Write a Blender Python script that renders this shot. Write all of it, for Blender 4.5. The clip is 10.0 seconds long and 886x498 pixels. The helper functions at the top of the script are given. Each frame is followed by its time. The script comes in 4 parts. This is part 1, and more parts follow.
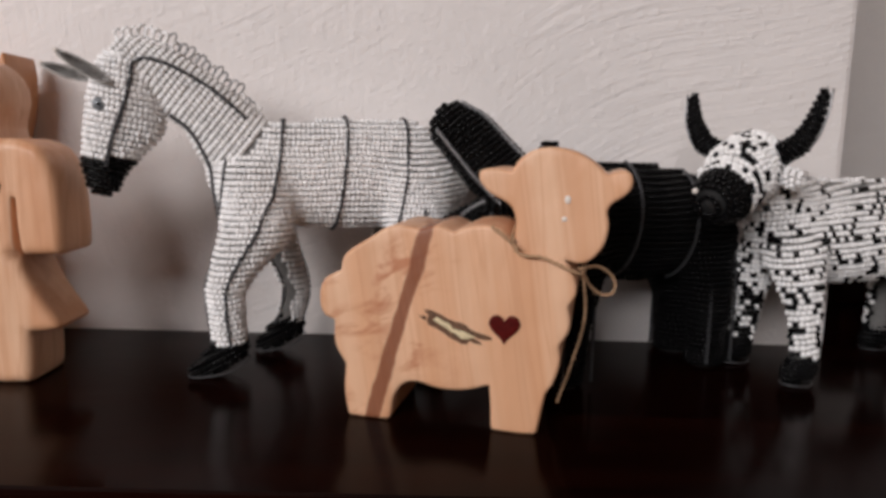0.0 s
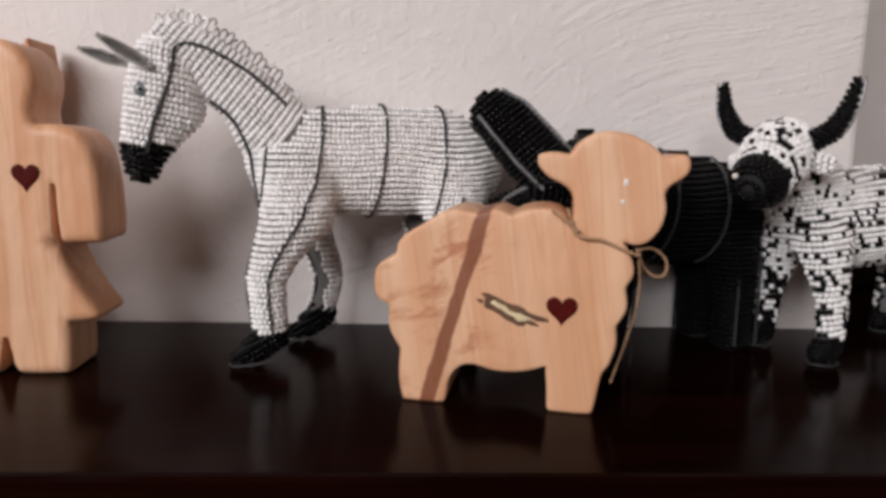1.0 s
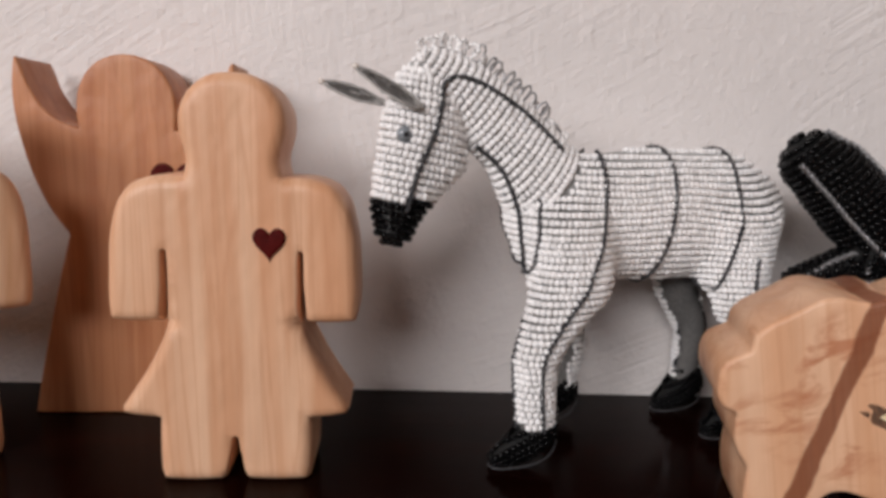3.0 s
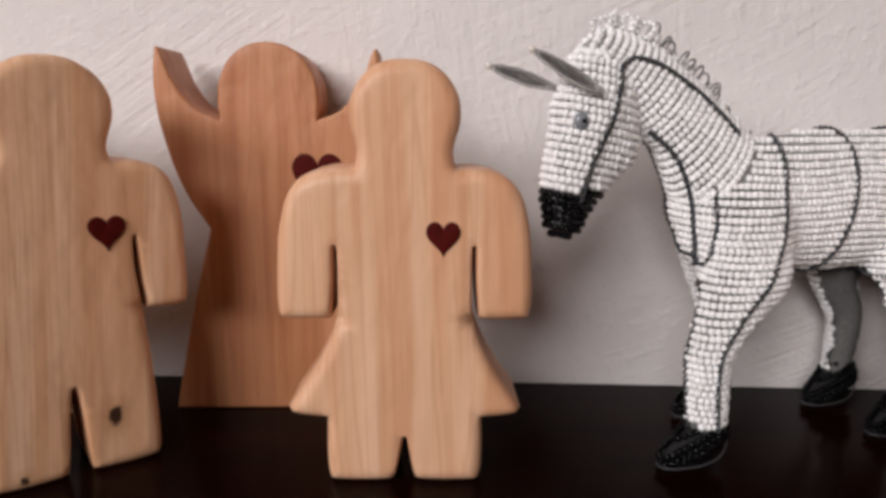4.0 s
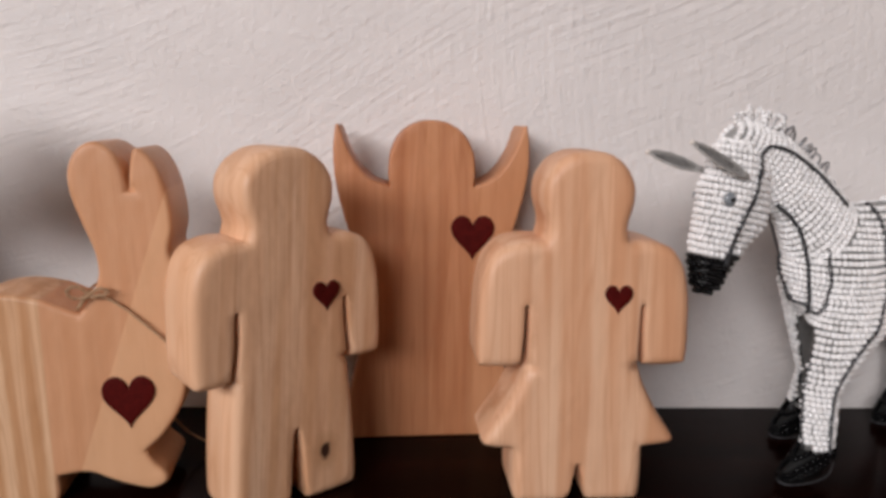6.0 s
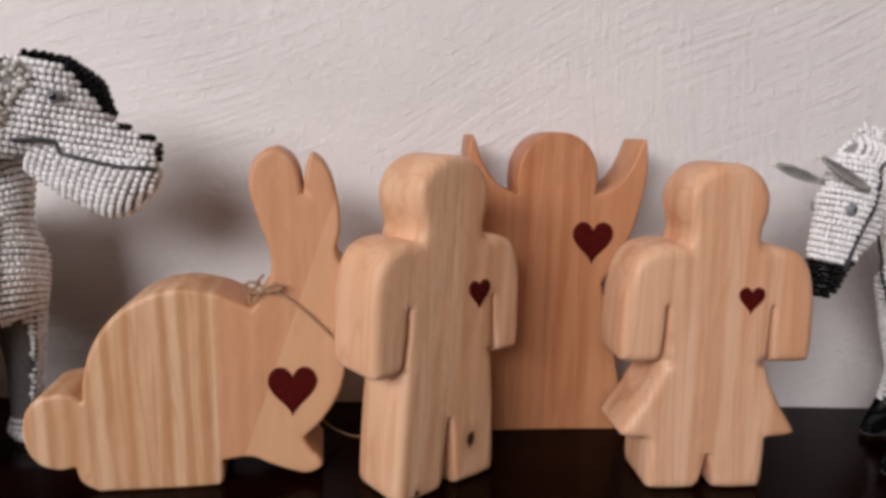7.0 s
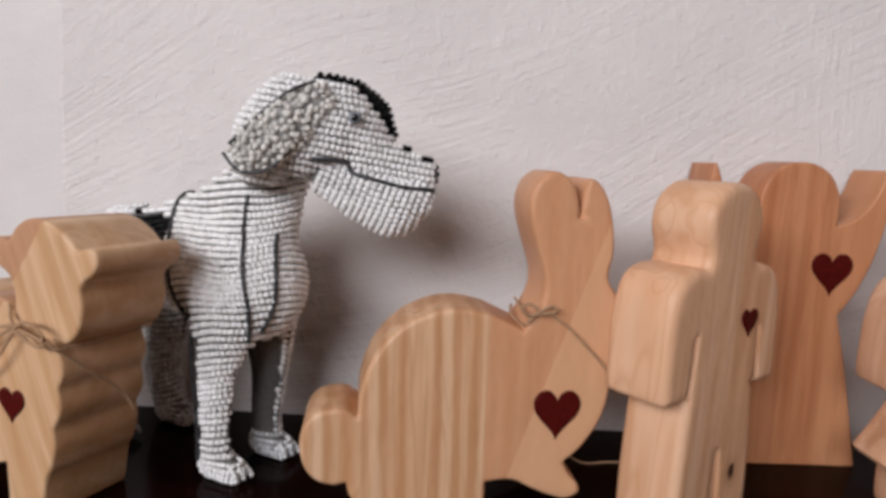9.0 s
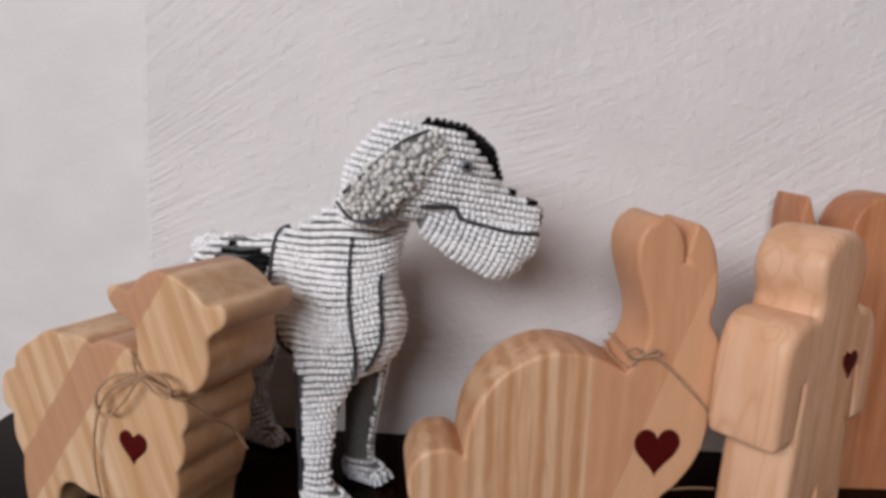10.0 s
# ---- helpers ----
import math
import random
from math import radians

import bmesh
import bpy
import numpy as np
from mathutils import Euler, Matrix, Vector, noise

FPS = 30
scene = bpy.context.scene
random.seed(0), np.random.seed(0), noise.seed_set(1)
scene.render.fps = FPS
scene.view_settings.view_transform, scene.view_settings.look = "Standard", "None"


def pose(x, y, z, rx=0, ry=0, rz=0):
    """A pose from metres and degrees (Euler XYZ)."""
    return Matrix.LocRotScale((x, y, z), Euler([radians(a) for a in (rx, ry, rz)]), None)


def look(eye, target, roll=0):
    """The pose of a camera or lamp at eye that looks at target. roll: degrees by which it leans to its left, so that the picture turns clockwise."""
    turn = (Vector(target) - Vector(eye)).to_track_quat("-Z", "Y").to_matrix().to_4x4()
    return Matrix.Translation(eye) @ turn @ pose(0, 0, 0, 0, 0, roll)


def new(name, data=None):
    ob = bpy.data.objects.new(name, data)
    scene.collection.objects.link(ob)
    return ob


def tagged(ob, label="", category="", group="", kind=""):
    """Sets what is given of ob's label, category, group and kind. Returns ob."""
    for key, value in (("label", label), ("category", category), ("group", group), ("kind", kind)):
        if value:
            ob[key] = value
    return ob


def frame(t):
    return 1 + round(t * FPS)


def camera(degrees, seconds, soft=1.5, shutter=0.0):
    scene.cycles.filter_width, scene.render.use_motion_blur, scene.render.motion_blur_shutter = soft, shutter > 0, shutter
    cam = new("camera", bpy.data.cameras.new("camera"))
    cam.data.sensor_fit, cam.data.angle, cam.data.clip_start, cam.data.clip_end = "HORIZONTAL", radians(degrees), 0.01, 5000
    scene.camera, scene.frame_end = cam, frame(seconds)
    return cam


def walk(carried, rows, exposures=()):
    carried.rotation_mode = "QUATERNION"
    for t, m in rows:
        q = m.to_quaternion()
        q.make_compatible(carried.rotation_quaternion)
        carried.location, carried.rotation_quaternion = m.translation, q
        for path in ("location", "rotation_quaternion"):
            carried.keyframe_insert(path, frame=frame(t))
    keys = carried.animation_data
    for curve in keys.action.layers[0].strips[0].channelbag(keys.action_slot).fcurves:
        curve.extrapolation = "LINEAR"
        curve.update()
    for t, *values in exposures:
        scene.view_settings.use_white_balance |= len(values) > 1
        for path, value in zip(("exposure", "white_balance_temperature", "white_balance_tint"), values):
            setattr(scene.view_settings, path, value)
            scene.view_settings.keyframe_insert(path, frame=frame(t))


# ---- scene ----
cam = camera(64.8, 10.0, soft=3.6)
PATH = [
    (0, (0.205, -0.111, 0.122), (0.195, 1.868, -0.167), 1.3),
    (0.3, (0.191, -0.11, 0.1189), (0.193, 1.867, -0.184), 1.5),
    (0.5, (0.18, -0.11, 0.118), (0.223, 1.867, -0.182), 1.7),
    (0.8, (0.1713, -0.1111, 0.1144), (0.254, 1.867, -0.169), 1.1),
    (1, (0.165, -0.114, 0.115), (0.256, 1.863, -0.175), 1.3),
    (1.2, (0.1596, -0.1138, 0.1136), (0.229, 1.863, -0.181), 1.8),
    (1.5, (0.148, -0.111, 0.116), (0.218, 1.87, -0.149), 1.5),
    (1.7, (0.1375, -0.1084, 0.116), (0.181, 1.874, -0.144), 2.3),
    (2, (0.118, -0.096, 0.122), (0.144, 1.882, -0.177), 1.6),
    (2.2, (0.1032, -0.0817, 0.1224), (0.182, 1.892, -0.193), 2.4),
    (2.5, (0.078, -0.065, 0.131), (0.196, 1.911, -0.159), 3.0),
    (2.7, (0.0651, -0.0549, 0.1332), (0.18, 1.924, -0.134), 2.6),
    (3, (0.045, -0.04, 0.137), (0.082, 1.936, -0.17), 1.6),
    (3.2, (0.03, -0.032, 0.137), (0.027, 1.937, -0.216), 1.6),
    (4.3, (-0.02, -0.027, 0.14), (-0.08, 1.938, -0.229), 0.5),
    (4.5, (-0.028, -0.031, 0.139), (-0.105, 1.939, -0.196), 0.9),
    (4.8, (-0.0485, -0.0403, 0.1453), (-0.123, 1.932, -0.18), 1.6),
    (5, (-0.062, -0.045, 0.151), (-0.121, 1.926, -0.18), 1.7),
    (5.2, (-0.073, -0.049, 0.153), (-0.111, 1.922, -0.183), 1.8),
    (6.3, (-0.116, -0.078, 0.176), (-0.029, 1.885, -0.194), 0.5),
    (6.5, (-0.131, -0.082, 0.176), (-0.027, 1.884, -0.181), 0.6),
    (6.8, (-0.1565, -0.0864, 0.1729), (-0.081, 1.881, -0.179), 1.1),
    (7, (-0.175, -0.092, 0.171), (-0.094, 1.878, -0.163), 1.6),
    (7.3, (-0.1887, -0.0921, 0.1673), (-0.134, 1.878, -0.171), 1.7),
    (7.5, (-0.2, -0.092, 0.166), (-0.128, 1.876, -0.18), 2.2),
    (7.7, (-0.2094, -0.0914, 0.1648), (-0.148, 1.875, -0.193), 2.4),
    (8, (-0.231, -0.093, 0.163), (-0.158, 1.881, -0.148), 2.6),
    (8.2, (-0.2413, -0.093, 0.1642), (-0.207, 1.883, -0.14), 2.7),
    (8.5, (-0.259, -0.095, 0.164), (-0.221, 1.885, -0.116), 2.6),
    (8.8, (-0.272, -0.0934, 0.1664), (-0.296, 1.887, -0.109), 2.2),
    (9, (-0.285, -0.093, 0.166), (-0.312, 1.889, -0.097), 2.7),
    (9.2, (-0.2936, -0.0924, 0.1692), (-0.354, 1.888, -0.105), 2.7),
    (9.5, (-0.308, -0.092, 0.176), (-0.366, 1.886, -0.112), 2.6),
    (9.7, (-0.3179, -0.0911, 0.1846), (-0.372, 1.884, -0.127), 2.5),
    (10, (-0.333, -0.092, 0.2), (-0.374, 1.875, -0.159), 2.7),
]
walk(cam, [(t, look(eye, target, roll)) for t, eye, target, roll in PATH],
     exposures=((0, -0.1, 6500, 10), (1, -0.02, 6500, 10), (1.6, 0.02, 6500, 10), (2.2, -0.07, 6500, 10), (3, -0.1, 6500, 10), (5, -0.06, 6500, 10), (6.5, -0.18, 6400, 10), (8.5, -0.18, 6250, 9), (10, -0.31, 6100, 8)))

from mathutils import geometry

# ---- light: one wide window behind the viewer, to the left ----
world = bpy.data.worlds.new("sky")
scene.world = world
world.use_nodes = True
wn, wl = world.node_tree.nodes, world.node_tree.links
sky = wn.new("ShaderNodeTexSky")
sky.sky_type, sky.sun_disc = "NISHITA", False
sky.sun_elevation, sky.sun_rotation = radians(40), radians(150)
wl.new(sky.outputs["Color"], wn["Background"].inputs["Color"])
wn["Background"].inputs["Strength"].default_value = 0.1


def area_light(name, m, sx, sy, watts, colour):
    data = bpy.data.lights.new(name, "AREA")
    data.shape, data.size, data.size_y, data.energy, data.color = "RECTANGLE", sx, sy, watts, colour
    ob = new(name, data)
    ob.matrix_world = m
    return ob


area_light("window_light", look((-2.1, -3.12, 1.65), (-0.3, 0.0, 0.2)), 3.5, 1.1, 183, (1.0, 0.953, 0.945))


# ---- materials ----
class Mat:
    """A small helper round one node material."""

    def __init__(self, name, rough=0.5, metal=0.0, colour=(0.5, 0.5, 0.5), coat=0.0, spec=0.5):
        self.m = bpy.data.materials.new(name)
        self.m.use_nodes = True
        self.n, self.l = self.m.node_tree.nodes, self.m.node_tree.links
        self.b = self.n["Principled BSDF"]
        self.b.inputs["Base Color"].default_value = (*colour, 1)
        self.b.inputs["Roughness"].default_value = rough
        self.b.inputs["Metallic"].default_value = metal
        self.b.inputs["Coat Weight"].default_value = coat
        self.b.inputs["Specular IOR Level"].default_value = spec
        self.tc = self.n.new("ShaderNodeTexCoord")

    def link(self, a, b):
        self.l.new(a, b)

    def value(self, op, a, b=None, c=None, clamp=False):
        k = self.n.new("ShaderNodeMath")
        k.operation, k.use_clamp = op, clamp
        for i, v in enumerate((a, b, c)):
            if v is None:
                continue
            if isinstance(v, (int, float)):
                k.inputs[i].default_value = v
            else:
                self.link(v, k.inputs[i])
        return k.outputs[0]

    def coords(self, scale=(1, 1, 1), rot=(0, 0, 0), loc=(0, 0, 0), source=None):
        k = self.n.new("ShaderNodeMapping")
        k.inputs["Scale"].default_value = scale
        k.inputs["Location"].default_value = loc
        source = source or self.tc.outputs["Object"]
        if any(rot):
            turn = self.n.new("ShaderNodeMapping")
            turn.inputs["Rotation"].default_value = [radians(a) for a in rot]
            self.link(source, turn.inputs["Vector"])
            source = turn.outputs[0]
        self.link(source, k.inputs["Vector"])
        return k.outputs[0]

    def noise(self, vec, scale=1.0, detail=4.0, rough=0.55, warp=0.0):
        k = self.n.new("ShaderNodeTexNoise")
        k.inputs["Scale"].default_value, k.inputs["Detail"].default_value = scale, detail
        k.inputs["Roughness"].default_value, k.inputs["Distortion"].default_value = rough, warp
        self.link(vec, k.inputs["Vector"])
        return k.outputs["Fac"]

    def ramp(self, fac, stops):
        k = self.n.new("ShaderNodeValToRGB")
        e = k.color_ramp.elements
        while len(e) < len(stops):
            e.new(0.5)
        for i, (p, c) in enumerate(stops):
            e[i].position = p
            e[i].color = (*c, 1) if isinstance(c, tuple) else (c, c, c, 1)
        self.link(fac, k.inputs["Fac"])
        return k.outputs["Color"]

    def mix(self, fac, a, b, blend="MIX"):
        k = self.n.new("ShaderNodeMix")
        k.data_type, k.blend_type = "RGBA", blend
        for sock, v in ((k.inputs["Factor"], fac), (k.inputs["A"], a), (k.inputs["B"], b)):
            if isinstance(v, tuple):
                sock.default_value = (*v, 1)
            elif isinstance(v, (int, float)):
                sock.default_value = v
            else:
                self.link(v, sock)
        return k.outputs["Result"]

    def bump(self, height, dist, strength=1.0):
        k = self.n.new("ShaderNodeBump")
        k.inputs["Strength"].default_value, k.inputs["Distance"].default_value = strength, dist
        self.link(height, k.inputs["Height"])
        if self.b.inputs["Normal"].is_linked:
            self.link(self.b.inputs["Normal"].links[0].from_socket, k.inputs["Normal"])
        self.link(k.outputs[0], self.b.inputs["Normal"])

    def base(self, colour):
        self.link(colour, self.b.inputs["Base Color"])

    def xyz(self, source=None):
        k = self.n.new("ShaderNodeSeparateXYZ")
        self.link(source or self.tc.outputs["Object"], k.inputs[0])
        return k.outputs


def plaster(name, tint, relief=1.0):
    a = Mat(name, rough=0.62, spec=0.3)
    bend = a.n.new("ShaderNodeTexNoise")
    bend.inputs["Scale"].default_value, bend.inputs["Detail"].default_value = 3.5, 0.3
    a.link(a.tc.outputs["Object"], bend.inputs["Vector"])
    shift = a.n.new("ShaderNodeVectorMath")
    shift.operation = "MULTIPLY_ADD"
    shift.inputs[1].default_value = (0.10, 0.10, 0.10)
    a.link(bend.outputs["Color"], shift.inputs[0])
    a.link(a.tc.outputs["Object"], shift.inputs[2])
    warped = shift.outputs[0]
    strokes = a.noise(a.coords((17, 1, 330), (0, 24, 0), source=warped), 1, 3, 0.6)
    strokes2 = a.noise(a.coords((230, 1, 24), (0, 12, 0), source=warped), 1, 3, 0.6)
    region = a.ramp(a.noise(a.tc.outputs["Object"], 4.2, 2), [(0.52, 0.0), (0.66, 0.6)])
    brush = a.mix(region, a.ramp(strokes, [(0.35, 0.0), (0.7, 1.0)]), a.ramp(strokes2, [(0.35, 0.0), (0.7, 1.0)]))
    worked = a.ramp(a.noise(a.tc.outputs["Object"], 6.5, 3, 0.6), [(0.38, 0.15), (0.62, 1.0)])
    brush = a.mix(worked, (0.5, 0.5, 0.5), brush)
    grit = a.noise(a.tc.outputs["Object"], 260, 5, 0.65)
    lumps = a.ramp(a.noise(a.tc.outputs["Object"], 170, 2, 0.5), [(0.50, 0.0), (0.78, 1.0)])
    broad = a.noise(a.tc.outputs["Object"], 11, 3)
    a.bump(broad, 0.003 * relief, 0.5)
    a.bump(brush, 0.0009 * relief, 0.7)
    a.bump(grit, 0.0009 * relief, 0.6)
    a.bump(lumps, 0.0006 * relief, 0.6)
    dirt = a.ramp(a.noise(a.coords((9, 9, 14)), 1, 5, 0.6), [(0.3, tuple(0.9 * v for v in tint)), (0.7, tint)])
    a.base(a.mix(a.value("MULTIPLY", brush, 0.12), dirt, tuple(v * 0.84 for v in tint)))
    return a.m


def pine(name, pale, tan, tilt=0.0, bands=90.0, contrast=(0.40, 0.62), boards=(), knots=(), streak=None, stain=0.0, stripes=0.0):
    """Oiled pine: growth rings cut along the grain (local z), glued boards, knots."""
    a = Mat(name, rough=0.42, spec=0.4)
    info = a.n.new("ShaderNodeObjectInfo")
    seed = a.n.new("ShaderNodeCombineXYZ")
    a.link(a.value("MULTIPLY", info.outputs["Random"], 7.0), seed.inputs[0])
    off = a.n.new("ShaderNodeVectorMath")
    a.link(a.tc.outputs["Object"], off.inputs[0])
    a.link(seed.outputs[0], off.inputs[1])
    vec = a.coords((1, 1, 1), (0, tilt, 0), source=off.outputs[0])
    ring = a.noise(a.coords((bands, bands * 0.6, bands * 0.045), source=vec), 1, 2.5, 0.5, 0.3)
    if stripes:
        wave = a.n.new("ShaderNodeTexWave")
        wave.bands_direction, wave.wave_profile = "X", "SIN"
        wave.inputs["Scale"].default_value = 0.314 / stripes
        wave.inputs["Distortion"].default_value, wave.inputs["Detail"].default_value, wave.inputs["Detail Scale"].default_value = 1.1, 1.0, 6.0
        a.link(a.coords((1, 1, 0.25), source=vec), wave.inputs["Vector"])
        ring = a.value("ADD", a.value("MULTIPLY", wave.outputs["Fac"], 0.19), a.value("MULTIPLY", ring, 0.8))
    fine = a.noise(a.coords((900, 900, 14), source=vec), 1, 3, 0.6)
    cloud = a.noise(a.coords((52, 30, 2.4), source=vec), 1, 3)
    col = a.ramp(ring, [(contrast[0], pale), (0.5, tuple(0.6 * p + 0.4 * t for p, t in zip(pale, tan))), (contrast[1], tan)])
    col = a.mix(a.value("MULTIPLY", fine, 0.30), col, tuple(0.72 * v for v in tan))
    col = a.mix(a.ramp(cloud, [(0.40, 0.0), (0.66, 0.62)]), col, tuple(v * k for v, k in zip(tan, (1.02, 0.95, 0.88))))
    lines = a.noise(a.coords((bands * 1.15, bands * 0.5, bands * 0.05), source=vec), 1, 1.5, 0.5, 0.5)
    late = a.ramp(lines, [(0.36, 0.0), (0.40, 1.0), (0.43, 0.0), (0.50, 0.0), (0.53, 1.0), (0.555, 0.0)])
    col = a.mix(a.value("MULTIPLY", late, 0.42), col, tuple(v * k for v, k in zip(tan, (0.86, 0.76, 0.68))))
    x, y, z = a.xyz()
    for at, lean, tint, amount in boards:
        side = a.value("GREATER_THAN", a.value("SUBTRACT", x, a.value("MULTIPLY", z, lean)), at)
        col = a.mix(a.value("MULTIPLY", side, amount), col, tint)
    if stain:
        mark = a.ramp(a.noise(a.coords((45, 45, 120), (0, 20, 0)), 1, 4, 0.6, 0.6), [(0.48, 0.0), (0.62, 1.0)])
        spread = a.ramp(a.noise(a.tc.outputs["Object"], 30, 2), [(0.42, 0.0), (0.58, 1.0)])
        part_of = a.value("MULTIPLY", a.value("SUBTRACT", 0.012, x), 60.0, clamp=True)
        k = a.value("MULTIPLY", a.value("MULTIPLY", a.value("MULTIPLY", mark, spread), stain), part_of)
        col = a.mix(a.value("MULTIPLY", k, 0.8), col, (0.46, 0.17, 0.08))
    if streak:
        at, lean, half, tint = streak
        wob = a.value("MULTIPLY", a.value("SUBTRACT", a.noise(a.coords((60, 60, 40)), 1, 3), 0.5), 0.006)
        d = a.value("ABSOLUTE", a.value("ADD", a.value("SUBTRACT", a.value("SUBTRACT", x, a.value("MULTIPLY", z, lean)), at), wob))
        k = a.value("MULTIPLY", a.value("SUBTRACT", half, d), 900.0, clamp=True)
        col = a.mix(a.value("MULTIPLY", k, 0.88), col, a.mix(fine, tint, tuple(0.55 * v for v in tint)))
    for kx, kz, r, *deep in knots:
        dx, dz = a.value("SUBTRACT", x, kx), a.value("MULTIPLY", a.value("SUBTRACT", z, kz), 0.8)
        d = a.value("SQRT", a.value("ADD", a.value("MULTIPLY", dx, dx), a.value("MULTIPLY", dz, dz)))
        if deep:
            dy = a.value("SUBTRACT", y, deep[0])
            d = a.value("SQRT", a.value("ADD", a.value("MULTIPLY", d, d), a.value("MULTIPLY", dy, dy)))
        d = a.value("ADD", d, a.value("MULTIPLY", a.value("SUBTRACT", a.noise(a.tc.outputs["Object"], 260, 2), 0.5), 0.004))
        ringk = a.value("MULTIPLY", a.value("SUBTRACT", 2.6 * r, d), 0.45 / r, clamp=True)
        col = a.mix(a.value("MULTIPLY", ringk, 0.3 if deep else 0.55), col, (0.42, 0.2, 0.08))
        if deep:
            rings = a.value("MULTIPLY", a.value("ADD", a.value("SINE", a.value("MULTIPLY", d, 4200.0)), 1.0), 0.14)
            col = a.mix(a.value("MULTIPLY", rings, ringk), col, (0.36, 0.15, 0.06))
            continue
        core = a.value("MULTIPLY", a.value("SUBTRACT", r, d), 2.2 / r, clamp=True)
        col = a.mix(core, col, (0.05, 0.02, 0.012))
    a.base(col)
    a.link(a.ramp(fine, [(0.3, 0.38), (0.7, 0.52)]), a.b.inputs["Roughness"])
    a.bump(a.noise(a.coords((70, 70, 45)), 1, 2), 0.0022, 0.5)
    a.bump(fine, 0.00025, 0.5)
    a.bump(ring, 0.0003, 0.4)
    return a.m


def bead_glaze(name, colour, vary, rough, spec=0.5):
    a = Mat(name, rough=rough, spec=spec)
    geo = a.n.new("ShaderNodeNewGeometry")
    dark, light = (tuple(c * (1 - vary) for c in colour), tuple(min(1, c * (1 + vary * 0.6)) for c in colour))
    a.base(a.ramp(geo.outputs["Random Per Island"], [(0.0, dark), (0.35, colour), (1.0, light)]))
    a.link(a.ramp(geo.outputs["Random Per Island"], [(0.0, rough * 0.7), (1.0, min(1.0, rough * 1.5))]), a.b.inputs["Roughness"])
    return a.m


def plain(name, colour, rough=0.5, metal=0.0, grain=0.0, scale=400, spec=0.5):
    a = Mat(name, rough=rough, metal=metal, spec=spec)
    k = a.noise(a.tc.outputs["Object"], scale, 4)
    a.base(a.ramp(k, [(0.3, tuple(v * (1 - grain) for v in colour)), (0.7, tuple(min(1, v * (1 + grain)) for v in colour))]))
    a.bump(k, 0.0003, 0.3)
    return a.m


def mahogany(name):
    a = Mat(name, rough=0.2, spec=0.042)
    v = a.coords((3, 60, 60))
    g = a.noise(v, 1, 5, 0.6, 0.4)
    a.base(a.ramp(g, [(0.3, (0.002, 0.0005, 0.0004)), (0.7, (0.011, 0.002, 0.001))]))
    smear = a.noise(a.coords((18, 7, 18)), 1, 4, 0.6)
    a.link(a.ramp(smear, [(0.3, 0.10), (0.7, 0.24)]), a.b.inputs["Roughness"])
    a.bump(a.noise(a.coords((14, 40, 40)), 1, 3), 0.0006, 0.25)
    return a.m


WALL = plaster("painted_brushed_plaster", (0.80, 0.755, 0.735))
WALL_PLAIN = plaster("painted_smooth_plaster", (0.80, 0.765, 0.745), 0.4)
SHELF = mahogany("dark_polished_mahogany")
# unseen room surfaces: dark and warm so little light bounces into the shadows
WALL_LOW_BOUNCE = plaster("low_bounce_dark_plaster", (0.17, 0.115, 0.085), 0.4)
# lighter tone for the unseen east wall, a reflector for the boy's front
WALL_BOUNCE_FILL = plaster("bounce_fill_plaster", (0.42, 0.34, 0.28), 0.4)
# unseen floor, its dark reddish tone limits and warms the bounce
FLOOR = plain("brown_floor", (0.16, 0.09, 0.05), 0.5, grain=0.3, scale=12)
PINE_DOLL = pine("pale_pine_doll", (0.84, 0.535, 0.35), (0.68, 0.36, 0.205), 1.5, 95, (0.42, 0.585), knots=((-0.037, 0.038, 0.0045, 0.019),))
PINE_BOY = pine("pale_pine_knotty", (0.86, 0.56, 0.37), (0.70, 0.39, 0.22), -4, 85, (0.42, 0.585), knots=((0.0135, 0.022, 0.0034), (-0.020, 0.0045, 0.0018)))
PINE_ANGEL = pine("reddish_pine", (0.62, 0.291, 0.144), (0.46, 0.186, 0.0837), 0, 100, (0.40, 0.61), boards=((0.020, 0.0, (0.54, 0.248, 0.116), 0.35), (0.034, 0.0, (0.6, 0.286, 0.14), 0.4)))
PINE_RABBIT = pine("striped_pine", (0.82, 0.54, 0.34), (0.56, 0.295, 0.145), 1.0, 110, (0.40, 0.61), stripes=0.0085, boards=((-0.0005, 0.0, (0.63, 0.31, 0.163), 0.78), (0.006, 0.34, (0.72, 0.411, 0.228), 0.8)))
PINE_SHEEP = pine("stained_pine", (0.82, 0.53, 0.35), (0.69, 0.385, 0.225), 9, 85, (0.40, 0.61), streak=(-0.031, 0.277, 0.0038, (0.26, 0.074, 0.03)), stain=1.0)
PINE_LAMB = pine("yellow_pine", (0.80, 0.55, 0.345), (0.60, 0.355, 0.185), 24, 85, (0.40, 0.61), stripes=0.011, streak=(-0.054, 0.72, 0.0125, (0.66, 0.344, 0.191)))
HEART = plain("dark_red_stain", (0.075, 0.0052, 0.0042), 0.55, grain=0.3, scale=500, spec=0.08)
TWINE = plain("jute_twine", (0.44, 0.275, 0.16), 0.85, grain=0.45, scale=1800)
WHITE = bead_glaze("white_glass_beads", (0.92, 0.91, 0.905), 0.10, 0.26)
CREAM = bead_glaze("cream_glass_beads", (0.68, 0.66, 0.62), 0.28, 0.3)
SILVER = bead_glaze("silver_lined_beads", (0.78, 0.79, 0.81), 0.35, 0.12, 0.8)
BLACK = bead_glaze("black_glass_beads", (0.003, 0.003, 0.0034), 0.3, 0.08, 0.14)
